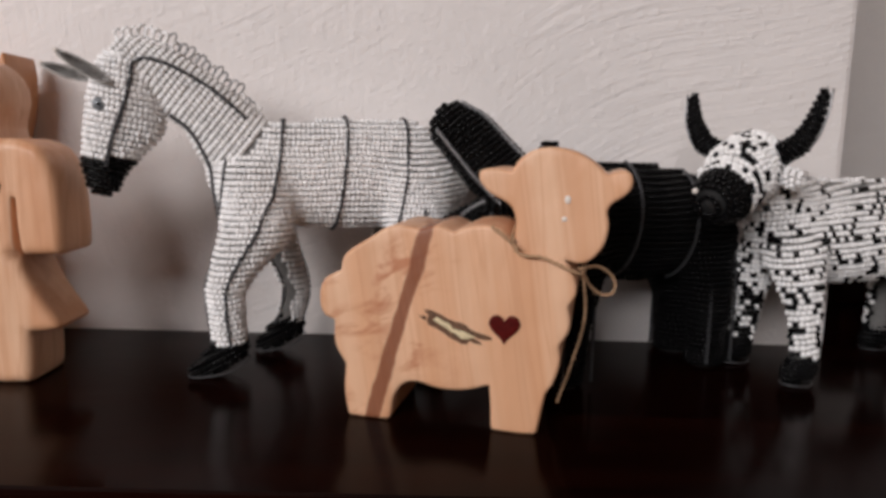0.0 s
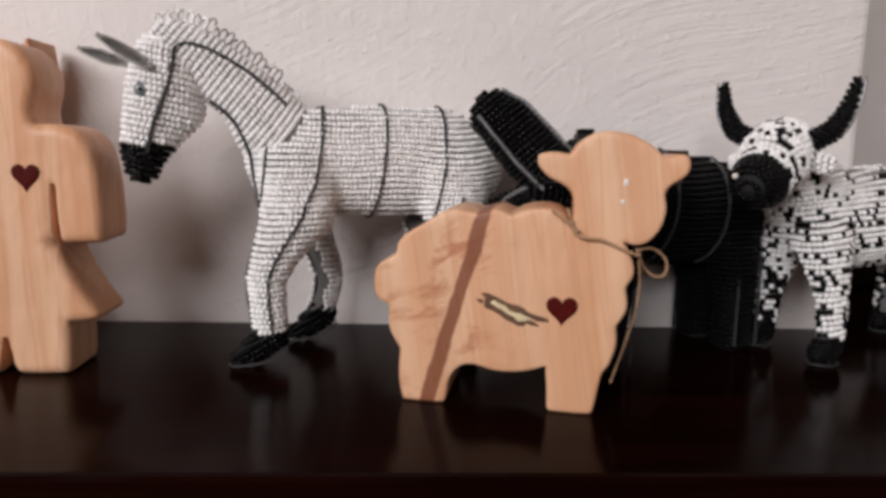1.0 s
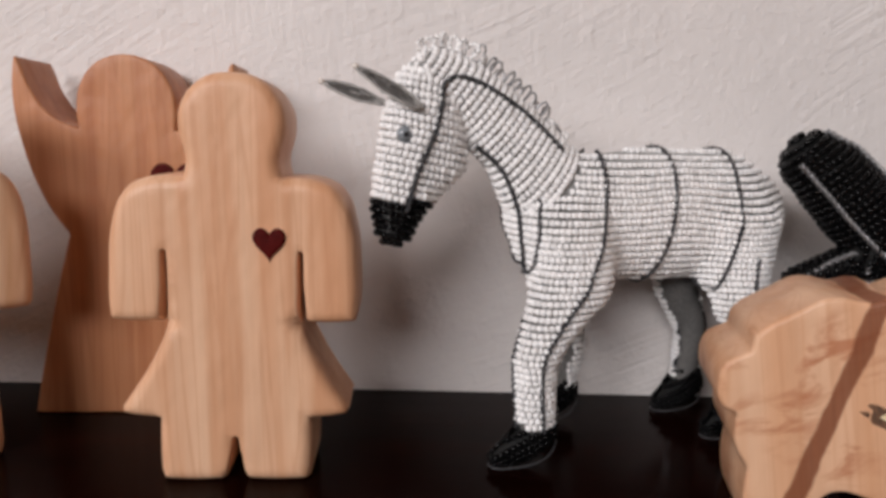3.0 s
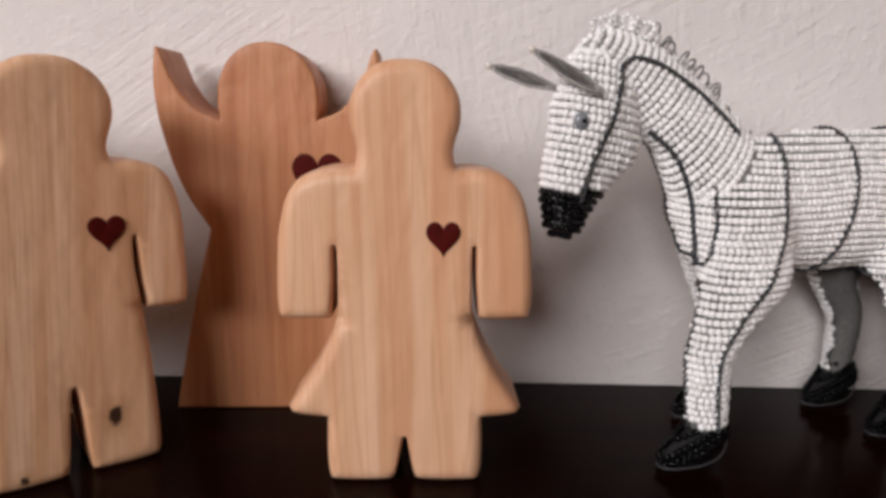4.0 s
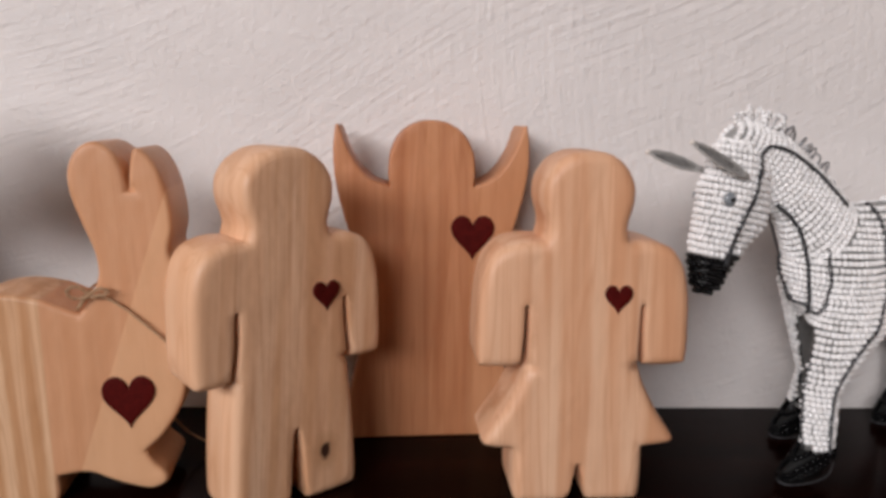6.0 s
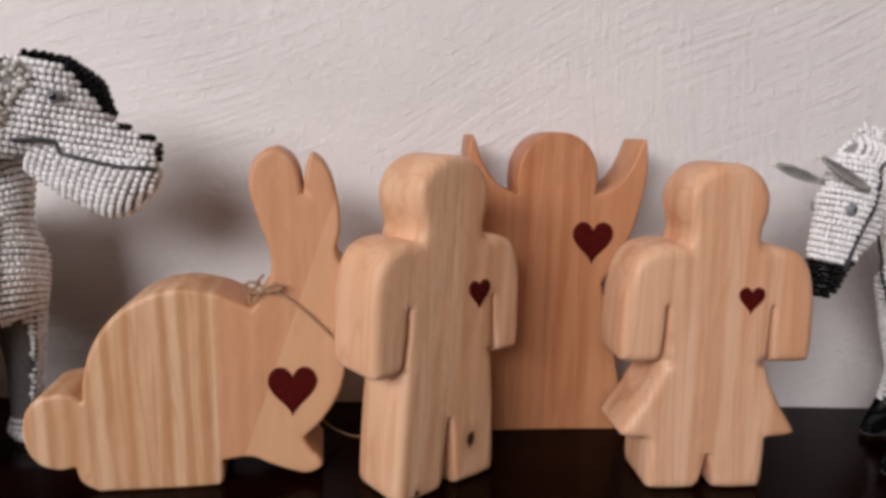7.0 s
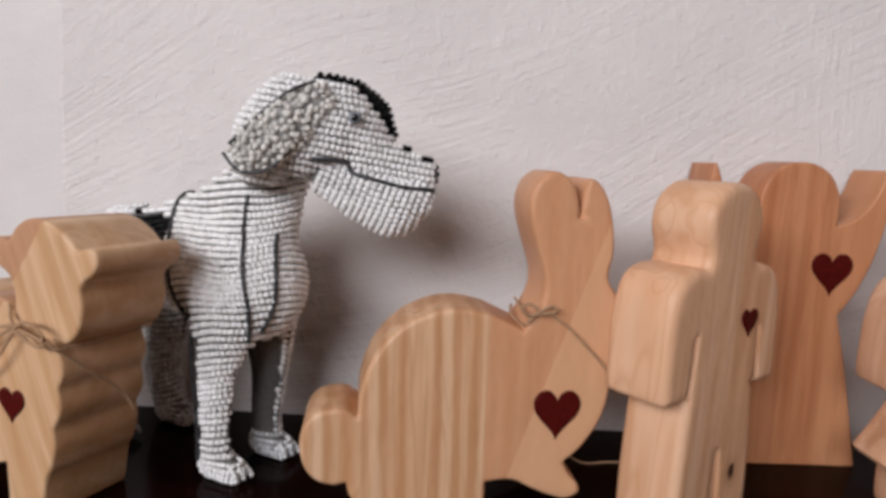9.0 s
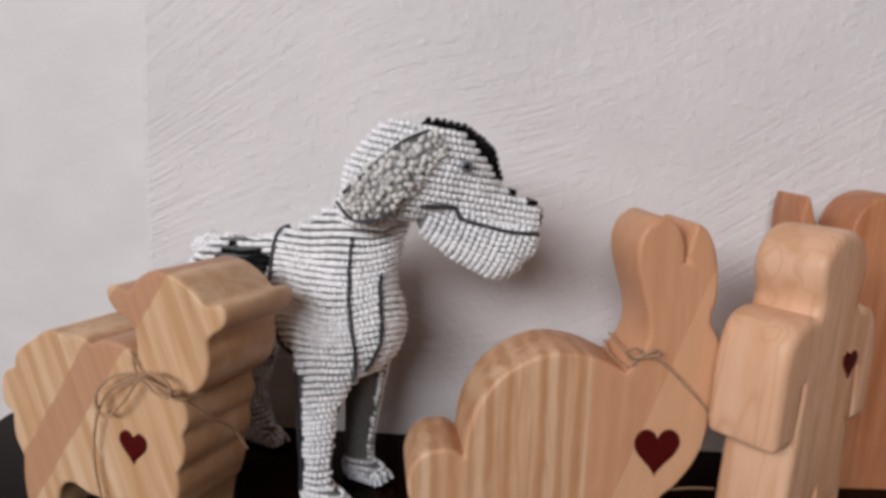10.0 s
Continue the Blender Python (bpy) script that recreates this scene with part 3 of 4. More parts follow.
# ---- the room ----
FLOOR_Z = -1.25
X0, X1, Y0, Y1, TOP = -4.3, 2.2, -3.2, 0.75, 2.25
BREAST_L, BREAST_R, FRONT = -0.528, 0.453, 0.333
# floor and ceiling are added out of view, toned dark to limit bounce
structure("floor", box_bm(X0 - 0.2, X1 + 0.2, Y0 - 0.2, Y1 + 0.2, FLOOR_Z - 0.1, FLOOR_Z), FLOOR, "unseen brown floor, toned dark to hold back bounce light", "floor")
structure("ceiling", box_bm(X0 - 0.2, X1 + 0.2, Y0 - 0.2, Y1 + 0.2, TOP, TOP + 0.1), WALL_LOW_BOUNCE, "unseen ceiling, toned dark to hold back bounce light", "ceiling")
structure("wall_north", box_bm(X0, X1, Y1, Y1 + 0.15, FLOOR_Z, TOP), WALL_PLAIN, "smooth white painted wall behind the chimney breast", "wall")
structure("wall_chimney_breast", box_bm(BREAST_L, BREAST_R, FRONT, Y1 - 0.002, FLOOR_Z, TOP, 0.004), WALL, "off-white painted plaster with rough brush strokes", "wall")
# added out of view; its lighter tone bounces fill onto the figures
structure("wall_east", box_bm(X1, X1 + 0.15, Y0, Y1 + 0.15, FLOOR_Z, TOP), WALL_BOUNCE_FILL, "unseen wall, toned lighter to bounce fill onto the figures", "wall")
# unseen dark south wall with the window opening that lets the daylight in
def wall_with_opening(name, face, out, lo, hi, o0, o1, z0, z1):
    bm = bmesh.new()
    for s0, s1, a, b in ((lo, o0, FLOOR_Z, TOP), (o1, hi, FLOOR_Z, TOP), (o0, o1, FLOOR_Z, z0), (o0, o1, z1, TOP)):
        mid, size = ((s0 + s1) / 2, face + out / 2, (a + b) / 2), (s1 - s0, abs(out), b - a)
        bmesh.ops.create_cube(bm, size=1, matrix=Matrix.Translation(mid) @ Matrix.Diagonal((*size, 1)))
    structure(name, bm, WALL_LOW_BOUNCE, "unseen wall with a window opening, toned dark against bounce light", "wall")


# west wall added out of view, dark to keep fill off the shadows
structure("wall_west", box_bm(X0 - 0.15, X0, Y0, Y1, FLOOR_Z, TOP), WALL_LOW_BOUNCE, "unseen wall, toned dark to hold back bounce light", "wall")
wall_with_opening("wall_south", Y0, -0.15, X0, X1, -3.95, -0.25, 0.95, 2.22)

# the mantel shelf and what carries it
shelf = thing("mantel_shelf", pose(0, 0, 0), "dark polished mahogany mantel shelf against the wall", "shelf")
SHELF_Y = 0.118
part("board", box_bm(-0.62, 0.56, SHELF_Y, FRONT - 0.001, -0.032, 0.0, 0.0025), SHELF, shelf)
part("moulding", box_bm(-0.60, 0.54, SHELF_Y + 0.018, FRONT - 0.001, -0.06, -0.0325, 0.008, 3), SHELF, shelf)
part("frieze", box_bm(-0.58, 0.52, SHELF_Y + 0.05, FRONT - 0.001, -0.20, -0.0605, 0.003), SHELF, shelf)
# block added as stand-in for the dark patch past the breast's right edge
side_block = thing("dark_side_block", pose(0.80, 0.55, FLOOR_Z), "added dark block beside the chimney breast, standing for a dark patch", "cabinet")
part("body", box_bm(-0.31, 0.31, -0.17, 0.17, 0.0, 1.27, 0.004), SHELF, side_block)
part("top", box_bm(-0.325, 0.325, -0.185, 0.185, 1.2705, 1.295, 0.004), SHELF, side_block)


# ---- carved wooden figures ----
def mirrored(half):
    """A closed outline from its right half, top to bottom; the first and last points lie on the axis."""
    left = [(-p[0], *p[1:]) for p in half[1:-1]]
    return half + left[::-1]


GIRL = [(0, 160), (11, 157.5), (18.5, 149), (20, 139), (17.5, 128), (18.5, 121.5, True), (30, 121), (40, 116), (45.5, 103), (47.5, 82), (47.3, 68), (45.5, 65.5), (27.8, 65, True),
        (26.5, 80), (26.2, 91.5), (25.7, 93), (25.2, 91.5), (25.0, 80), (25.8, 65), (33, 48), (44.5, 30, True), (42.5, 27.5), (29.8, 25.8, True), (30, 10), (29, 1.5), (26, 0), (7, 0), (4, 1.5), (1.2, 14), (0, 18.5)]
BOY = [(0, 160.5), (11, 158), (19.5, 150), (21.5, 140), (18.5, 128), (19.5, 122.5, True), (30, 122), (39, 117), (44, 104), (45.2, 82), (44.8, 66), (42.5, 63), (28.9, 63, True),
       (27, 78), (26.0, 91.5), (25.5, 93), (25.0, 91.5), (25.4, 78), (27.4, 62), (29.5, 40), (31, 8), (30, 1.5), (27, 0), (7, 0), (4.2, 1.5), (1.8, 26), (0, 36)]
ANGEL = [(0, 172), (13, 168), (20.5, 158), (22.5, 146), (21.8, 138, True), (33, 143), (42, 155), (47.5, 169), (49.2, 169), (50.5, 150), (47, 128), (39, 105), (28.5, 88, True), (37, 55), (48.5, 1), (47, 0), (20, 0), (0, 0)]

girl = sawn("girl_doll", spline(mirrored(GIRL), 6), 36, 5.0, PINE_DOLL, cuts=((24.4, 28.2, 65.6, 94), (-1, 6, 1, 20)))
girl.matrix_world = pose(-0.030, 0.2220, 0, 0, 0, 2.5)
joined(girl, [heart_on(None, 14, 96, 12.5, 13)])
tagged(girl, "pale pine wooden girl doll with dark red chest heart", "wooden doll", "wooden dolls")
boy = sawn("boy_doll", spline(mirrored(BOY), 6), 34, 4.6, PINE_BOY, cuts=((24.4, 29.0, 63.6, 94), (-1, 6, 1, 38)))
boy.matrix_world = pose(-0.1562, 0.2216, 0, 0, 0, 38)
joined(boy, [heart_on(None, 15.5, 95, 13.5, 13.5)])
tagged(boy, "pale knotty pine wooden boy doll with a dark red heart", "wooden doll", "wooden dolls")
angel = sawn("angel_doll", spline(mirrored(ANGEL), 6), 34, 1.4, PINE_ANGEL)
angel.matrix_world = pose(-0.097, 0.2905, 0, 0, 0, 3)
joined(angel, [heart_on(None, 21.5, 111, 23, 24)])
tagged(angel, "reddish pine wooden angel with raised wings leaning by the wall", "wooden angel", "wooden dolls")

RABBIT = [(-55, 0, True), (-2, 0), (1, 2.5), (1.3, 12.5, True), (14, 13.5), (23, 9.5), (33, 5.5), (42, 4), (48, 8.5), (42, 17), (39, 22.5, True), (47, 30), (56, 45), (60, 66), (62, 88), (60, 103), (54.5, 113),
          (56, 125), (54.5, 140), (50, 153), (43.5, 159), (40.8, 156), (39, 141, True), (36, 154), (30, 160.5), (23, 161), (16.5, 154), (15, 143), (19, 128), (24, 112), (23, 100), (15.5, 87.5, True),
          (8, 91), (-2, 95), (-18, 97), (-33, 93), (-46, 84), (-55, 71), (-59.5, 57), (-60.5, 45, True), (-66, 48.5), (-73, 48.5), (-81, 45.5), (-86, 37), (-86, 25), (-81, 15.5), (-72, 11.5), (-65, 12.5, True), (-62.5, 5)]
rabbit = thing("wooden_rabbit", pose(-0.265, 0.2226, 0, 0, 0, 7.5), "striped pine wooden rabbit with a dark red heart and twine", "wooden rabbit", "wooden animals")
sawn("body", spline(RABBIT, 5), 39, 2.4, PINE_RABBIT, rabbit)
heart_on(rabbit, 33.5, 46.5, 22.8, 24.5)
twine("twine", [[(0.016, -0.001, 0.091), (0.021, -0.0025, 0.096), (0.030, -0.002, 0.094), (0.048, -0.002, 0.078), (0.061, -0.001, 0.064)],
                [(0.015, 0.0, 0.090), (0.013, 0.0175, 0.0905), (0.016, 0.0355, 0.092)],
                [(0.017, 0.0, 0.094), (0.0165, 0.0175, 0.096), (0.018, 0.0355, 0.096)],
                [(0.022, -0.003, 0.097), (0.016, -0.004, 0.101), (0.013, -0.004, 0.098), (0.018, -0.003, 0.0955), (0.026, -0.004, 0.100), (0.029, -0.004, 0.098), (0.022, -0.003, 0.096)],
                [(0.061, -0.001, 0.064), (0.0635, 0.0175, 0.066), (0.062, 0.0355, 0.066)]], 0.0007, rabbit, "thin jute twine tied round the neck")
twine("loose_end", [[(0.03, 0.0362, 0.06), (0.044, 0.039, 0.02), (0.062, 0.046, 0.0022), (0.080, 0.047, 0.0012), (0.092, 0.046, 0.0012)]], 0.0007, rabbit)

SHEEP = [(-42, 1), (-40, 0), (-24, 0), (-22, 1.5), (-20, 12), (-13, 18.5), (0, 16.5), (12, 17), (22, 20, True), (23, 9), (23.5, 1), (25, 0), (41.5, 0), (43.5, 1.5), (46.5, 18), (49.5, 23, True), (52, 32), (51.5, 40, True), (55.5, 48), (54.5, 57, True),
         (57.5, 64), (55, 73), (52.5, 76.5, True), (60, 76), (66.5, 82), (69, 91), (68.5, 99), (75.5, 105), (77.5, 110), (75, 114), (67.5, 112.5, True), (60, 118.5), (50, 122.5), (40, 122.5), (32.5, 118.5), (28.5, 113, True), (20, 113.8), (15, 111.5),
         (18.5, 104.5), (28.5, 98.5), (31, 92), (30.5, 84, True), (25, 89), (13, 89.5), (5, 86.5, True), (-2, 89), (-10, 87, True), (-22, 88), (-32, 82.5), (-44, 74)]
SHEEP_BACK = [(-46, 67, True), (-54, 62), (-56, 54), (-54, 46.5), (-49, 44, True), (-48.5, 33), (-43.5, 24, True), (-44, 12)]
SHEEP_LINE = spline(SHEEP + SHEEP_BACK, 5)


def wooden_sheep(m, wood, label, size=1.0, heart=13.5):
    ob = thing("wooden_sheep", m, label, "wooden sheep", "wooden animals")
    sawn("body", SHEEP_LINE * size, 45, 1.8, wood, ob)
    heart_on(ob, 28 * size, 45.5 * size, heart, heart * 0.95)
    return ob


sheep = wooden_sheep(pose(0.203, 0.184, 0, 0, 0, -12), PINE_SHEEP, "pine wooden sheep with a brown streak, red heart and twine")
ball("paint_dot", (52, -0.1, 102), 1.3, PAINT_DOT, sheep, (1.0, 0.3, 1.3), "small white paint dot")
ball("paint_dot", (51, -0.1, 94), 1.0, PAINT_DOT, sheep, (1.2, 0.3, 1.0), "small white paint dot")
rng = np.random.default_rng(4)


def blotch(name, cx, cz, rx, rz, turn, proud, material, parent, rough=0.25):
    """A flat irregular patch let into a wooden face."""
    t = np.linspace(0, 2 * math.pi, 30, endpoint=False)
    rad = 1 + rough * rng.normal(0, 1, 30)
    rad = (rad + np.roll(rad, 1)) / 2
    x, z = rx * rad * np.cos(t), rz * rad * np.sin(t)
    c, s = math.cos(turn), math.sin(turn)
    ob = sawn(name, np.stack([cx + x * c - z * s, cz + x * s + z * c], 1), 1.2, 0.2, material, parent)
    ob.location = (0, -proud / 1000, 0)
    return ob


blotch("knot", 6.5, 44, 15.5, 4.3, -0.33, 0.15, KNOT, sheep, 0.28)
blotch("filler", 1.5, 46.3, 5, 1.2, -0.5, 0.35, CHIP, sheep, 0.22)
blotch("filler", 9.5, 42.3, 5.5, 1.5, -0.28, 0.35, CHIP, sheep, 0.22)
twine("twine", [[(0.030, -0.001, 0.086), (0.033, -0.003, 0.0795), (0.043, -0.003, 0.078), (0.055, -0.002, 0.073), (0.0595, 0.003, 0.071), (0.058, 0.046, 0.074)],
                [(0.030, 0.001, 0.086), (0.029, 0.02, 0.088), (0.029, 0.0455, 0.086)],
                [(0.058, 0.004, 0.073), (0.066, 0.012, 0.073), (0.073, 0.018, 0.066), (0.071, 0.018, 0.060), (0.064, 0.014, 0.063), (0.0595, 0.006, 0.071)],
                [(0.0595, 0.006, 0.072), (0.061, 0.012, 0.05), (0.0565, 0.012, 0.03), (0.051, 0.010, 0.012)],
                [(0.033, -0.003, 0.081), (0.026, -0.004, 0.087), (0.022, -0.004, 0.09)]], 0.00072, sheep, "jute twine tied round the neck")
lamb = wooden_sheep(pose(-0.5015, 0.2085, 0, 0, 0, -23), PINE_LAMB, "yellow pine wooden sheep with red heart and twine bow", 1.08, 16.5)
twine("twine", [[(x * 1.08, y, z * 1.08) for x, y, z in line] for line in [[(0.030, -0.001, 0.088), (0.036, -0.004, 0.081), (0.048, -0.004, 0.078), (0.058, -0.001, 0.074), (0.0585, 0.046, 0.075)],
                [(0.030, 0.001, 0.086), (0.029, 0.02, 0.088), (0.029, 0.0455, 0.086)],
                [(0.036, -0.004, 0.081), (0.024, -0.006, 0.078), (0.014, -0.006, 0.068), (0.017, -0.006, 0.060), (0.027, -0.006, 0.066), (0.037, -0.005, 0.079)],
                [(0.037, -0.005, 0.080), (0.047, -0.007, 0.084), (0.056, -0.007, 0.080), (0.052, -0.006, 0.075), (0.038, -0.005, 0.079)],
                [(0.035, -0.004, 0.080), (0.018, -0.005, 0.068), (0.009, -0.004, 0.045), (0.012, -0.004, 0.02), (0.022, -0.005, 0.004)],
                [(0.056, -0.003, 0.075), (0.0605, 0.012, 0.062), (0.0595, 0.026, 0.052), (0.061, 0.034, 0.040)]]], 0.00075, lamb, "jute twine tied in a bow")


# ---- beaded wire animals ----
def legs_outside(z_max=75):
    """Beads on the legs only where they face out; the inner sides show cloth."""
    return lambda P, N: (P[:, 2] > z_max) | (N[:, 1] * np.sign(P[:, 1]) > -0.15)


def zebra_figurine():
    rng = np.random.default_rng(11)
    ob = thing("beaded_zebra", pose(0.130, 0.277, 0, 0, 0, 198.6), "white beaded wire zebra with grey wire stripes on the shelf", "beaded zebra", "beaded animals")
    trunk = [([(37, 0, 95, 14), (34, 0, 107, 21), (16, 0, 106, 28), (-20, 0, 106, 30), (-52, 0, 107, 29), (-66, 0, 104, 25)], 0.74)]
    legs = [([(30, 10, 95, 20), (31, 15, 80, 18), (42, 17, 60, 11.5), (48, 18, 46, 9), (46, 18, 16, 7.8)], 0.85),
            ([(27, -12, 92, 16), (17, -20, 66, 10), (7, -23, 38, 7), (12, -23, 15, 7)], 0.85),
            ([(-56, 9, 98, 24), (-58, 16, 70, 14), (-66, 18, 46, 8.5), (-63, 18, 17, 7.5)], 0.85),
            ([(-56, -9, 96, 22), (-50, -16, 68, 12), (-62, -18, 44, 8), (-60, -18, 16, 7)], 0.85)]
    neck = [([(34, 0, 114, 22), (54, 0, 138, 15), (74, 0, 154, 13.5), (90, 0, 160, 12.5)], 0.72)]
    head = [([(93, 0, 154, 14), (95, 0, 141, 16), (101, 0, 122, 12.5), (104, 0, 110, 10.5), (105, 0, 102, 8)], 0.72), ([(90, 0, 147, 14), (88, 0, 131, 12.5), (97, 0, 118, 10)], 0.7)]
    body, nk, hd = Form(trunk + legs, 6), Form(neck), Form(head)
    lining("lining", trunk, 1.3, CORE_LIGHT, ob)
    linings("leg_lining", legs, 1.0, CORE, ob)
    lining("neck_lining", neck + head, 1.2, CORE_LIGHT, ob)
    keep_leg = legs_outside()
    P, D, N, R = weave(body, (0, 0, 1), 15, 138, 3.0, 2.5, lambda P, N: (keep_leg(P, N) | ((P[:, 0] > 0) & (P[:, 1] < 0) & (N[:, 0] < 0.1))) & (nk.dist(P) > -1.0), rng, 2.6)
    black = P[:, 2] < 18
    bead_mesh("body_beadwork", P[~black], D[~black], 2.95, 2.5, WHITE, ob, rng)
    P, D, N, R = weave(nk, (0.79, 0, 0.61), 102, 184, 3.1, 2.5, lambda P, N: (body.dist(P) > -0.8) & (hd.dist(P) > -0.8), rng)
    bead_mesh("neck_beadwork", P, D, 2.95, 2.5, WHITE, ob, rng)
    P, D, N, R = weave(hd, (0.2, 0, -0.98), -150, -59, 3.0, 2.5, lambda P, N: nk.dist(P) > -0.8, rng)
    dark = P[:, 2] < 113
    bead_mesh("face_beadwork", P[~dark], D[~dark], 2.95, 2.5, WHITE, ob, rng)
    bead_mesh("muzzle", P[dark], D[dark], 2.9, 2.6, BLACK, ob, rng, label="black bead muzzle")
    # grey wire bands round the barrel, down the legs, up the neck and face
    bands = []
    for x in (46, -14, -47):
        for ring in body.rings((1, 0, 0.12), x + 12.7):
            ring = ring[ring[:, 2] > 73]
            if len(ring) > 8:
                ring = ring[np.argsort(np.arctan2(ring[:, 2] - 104, ring[:, 1]))]
                start = np.argmax(np.linalg.norm(np.diff(np.concatenate([ring, ring[:1]]), axis=0), axis=1)) + 1
                ring = np.roll(ring, -start, 0)
                bands.append((ring + body.normal(ring) * 1.3) / 1000)
    wires("stripe_wire", bands, 0.0005, WIRE, ob, 6)
    lines = []
    for pts, wide in legs:
        p = spline([tuple(float(c) for c in q) for q in pts], 8, closed=False)
        side = np.sign(p[-1, 1])
        q = p[:, :3].copy()
        q[:, 1] += side * (p[:, 3] * wide + 3.0)
        if p[0, 0] > 0:
            q = np.concatenate([spline([(16.0, side * 6.0, 136.0), (18.0, side * 19.0, 126.0), (20.0, side * 25.0, 110.0), (24.0, side * 27.0, 95.0)], 8, closed=False), q[q[:, 2] < 82]])
        else:
            q = q[q[:, 2] < 88]
        for _ in range(3):
            q = q - body.normal(q) * (body.dist(q) - 1.4)[:, None] * 0.8
        lines.append(q / 1000)
        for f in (-1, 1):
            q = p[:, :3].copy()
            q[:, 0] += f * (p[:, 3] + 0.6)
            lines.append(q[p[:, 2] < 66] / 1000)
    for side in (1, -1):
        crest = np.array([(36, 11, 134), (48, 9.5, 145), (62, 9, 154), (78, 9, 161), (88, 9.5, 160), (90, 11, 150)], float)
        face = np.array([(90, 11.2, 152), (93, 12, 140), (99, 10, 124), (103, 8.5, 108)], float)
        chest = np.array([(74, 7, 134), (62, 9, 124), (56, 10, 110), (53, 10, 96), (47, 9, 82)], float)
        for c in (crest, face, chest):
            c[:, 1] *= side
            s = spline([tuple(v) for v in c], 8, closed=False)
            form = hd if c is face else nk
            for _ in range(3):
                near = np.minimum(np.minimum(nk.dist(s), hd.dist(s)), body.dist(s))
                lean = np.where((body.dist(s) <= nk.dist(s))[:, None], body.normal(s), form.normal(s))
                s = s - lean * (near - 1.8)[:, None] * 0.7
            lines.append(s / 1000)
    wires("seam_wire", lines, 0.00055, WIRE, ob, 6)
    # mane: short loops of bead wire over the crest
    top = spline([(30.0, 0.0, 139.0), (50.0, 0.0, 153.5), (72.0, 0.0, 168.5), (86.0, 0.0, 173.0), (98.0, 0.0, 171.0)], 12, closed=False)
    loops, mb, md = [], [], []
    for k, (q, d) in enumerate(zip(*along(top, 3.2, closed=False))):
        h = rng.uniform(4, 8) if k > 3 else 3.0
        nrm = np.array([-d[2], 0, d[0]]) * (1 if d[0] > 0 else -1)
        t = np.linspace(0.1, 2 * math.pi - 0.1, 12)
        lean = rng.normal(0, 0.35)
        loop = q + np.outer((1 - np.cos(t)) / 2 * h, nrm + np.array([0, lean, 0])) + np.outer(np.sin(t) * 2.2, d * 0.8 + np.array([0, 0.6 * rng.normal(), 0]))
        loops.append(loop / 1000)
        if k > 16 or k % 3 == 0:
            bp, bd = along(loop, 2.0, closed=False)
            mb.append(bp)
            md.append(bd)
    tagged(tubes("mane_wire", loops, 0.0005, WIRE_LIGHT, ob, 5), kind="stuff")
    bead_mesh("mane_beadwork", np.concatenate(mb), np.concatenate(md), 2.0, 1.8, WHITE, ob, rng, 6)
    # ears: leaves of bundled wire, pointing forward
    for root, tip in (((99, 14, 149), (123, 5, 164)), ((109, -3, 151), (133, -12, 159))):
        base = np.array(root, float)
        ax = np.array(tip, float) - base
        side = np.cross(ax, (0, 0.75, 0.66))
        side /= np.linalg.norm(side)
        lift = np.cross(side, ax / np.linalg.norm(ax))
        t = np.linspace(0, 1, 14)
        strand_lines = []
        for k in np.linspace(-1, 1, 9):
            w = np.sin(np.clip(t * 0.93 + 0.05, 0, 1) * math.pi) ** 0.8 * 3.6 * k
            strand_lines.append((base + np.outer(t, ax) + np.outer(w + rng.normal(0, 0.22, 14), side) + np.outer((1 - k * k) * np.sin(t * math.pi) * -1.6 + rng.normal(0, 0.15, 14), lift)) / 1000)
        lace = np.linspace(0.08, 0.92, 40)
        zig = np.where(np.arange(40) % 2, 1.0, -1.0) * np.sin(lace * math.pi) ** 0.8 * 3.3
        strand_lines.append((base + np.outer(lace, ax) + np.outer(zig, side)) / 1000)
        tagged(tubes("ear", strand_lines, 0.00052, EAR_WIRE, ob, 5, label="leaf-shaped ear of bundled grey wire"), kind="stuff")
        ball("ear_bead", tip, 1.3, PAINT_DOT, ob, label="white bead at the ear tip")
    for y in (1, -1):
        e = ball("eye", (104.5, y * 10.2, 139), 3.3, EYE, ob, (1, 0.6, 1), "grey glass bead eye")
        ball("pupil", (95.8, y * 13.2, 141), 1.5, PUPIL, e, (1, 0.5, 1)).matrix_local = Matrix.Translation((0, y * 0.0022, 0)) @ Matrix.Diagonal((1, 0.8, 1, 1))
    # hooves
    for hx, hy, tx in ((46, 18, 67), (12, -23, 31), (-63, 18, -43), (-60, -18, -41)):
        f = Form([([(hx - 1, hy, 15, 8.2), (hx + 5, hy, 10, 7.4), (tx - 5, hy, 5, 4.5)], 0.9)])
        lining("hoof_lining", f.limbs, 1.8, CORE_DARK, ob)
        P, D, N, R = weave(f, (0.5, 0, 0.87), hx * 0.5 - 3, tx * 0.5 + 22, 2.9, 2.7, lambda P, N: P[:, 2] > 1.2, rng)
        bead_mesh("hoof", P, D, 2.7, 2.5, BLACK, ob, rng, label="black bead hoof")
        rim = np.array([(hx - 9, hy + 3, 9), (hx, hy + 7.5, 4), (tx - 5, hy + 4.5, 1), (tx, hy, 1.2), (tx - 5, hy - 4.5, 1), (hx, hy - 7.5, 4), (hx - 9, hy - 3, 9)], float)
        tubes("hoof_wire", [spline([tuple(v) for v in rim], 5) / 1000], 0.00045, WIRE, ob, 5, True)
    return ob


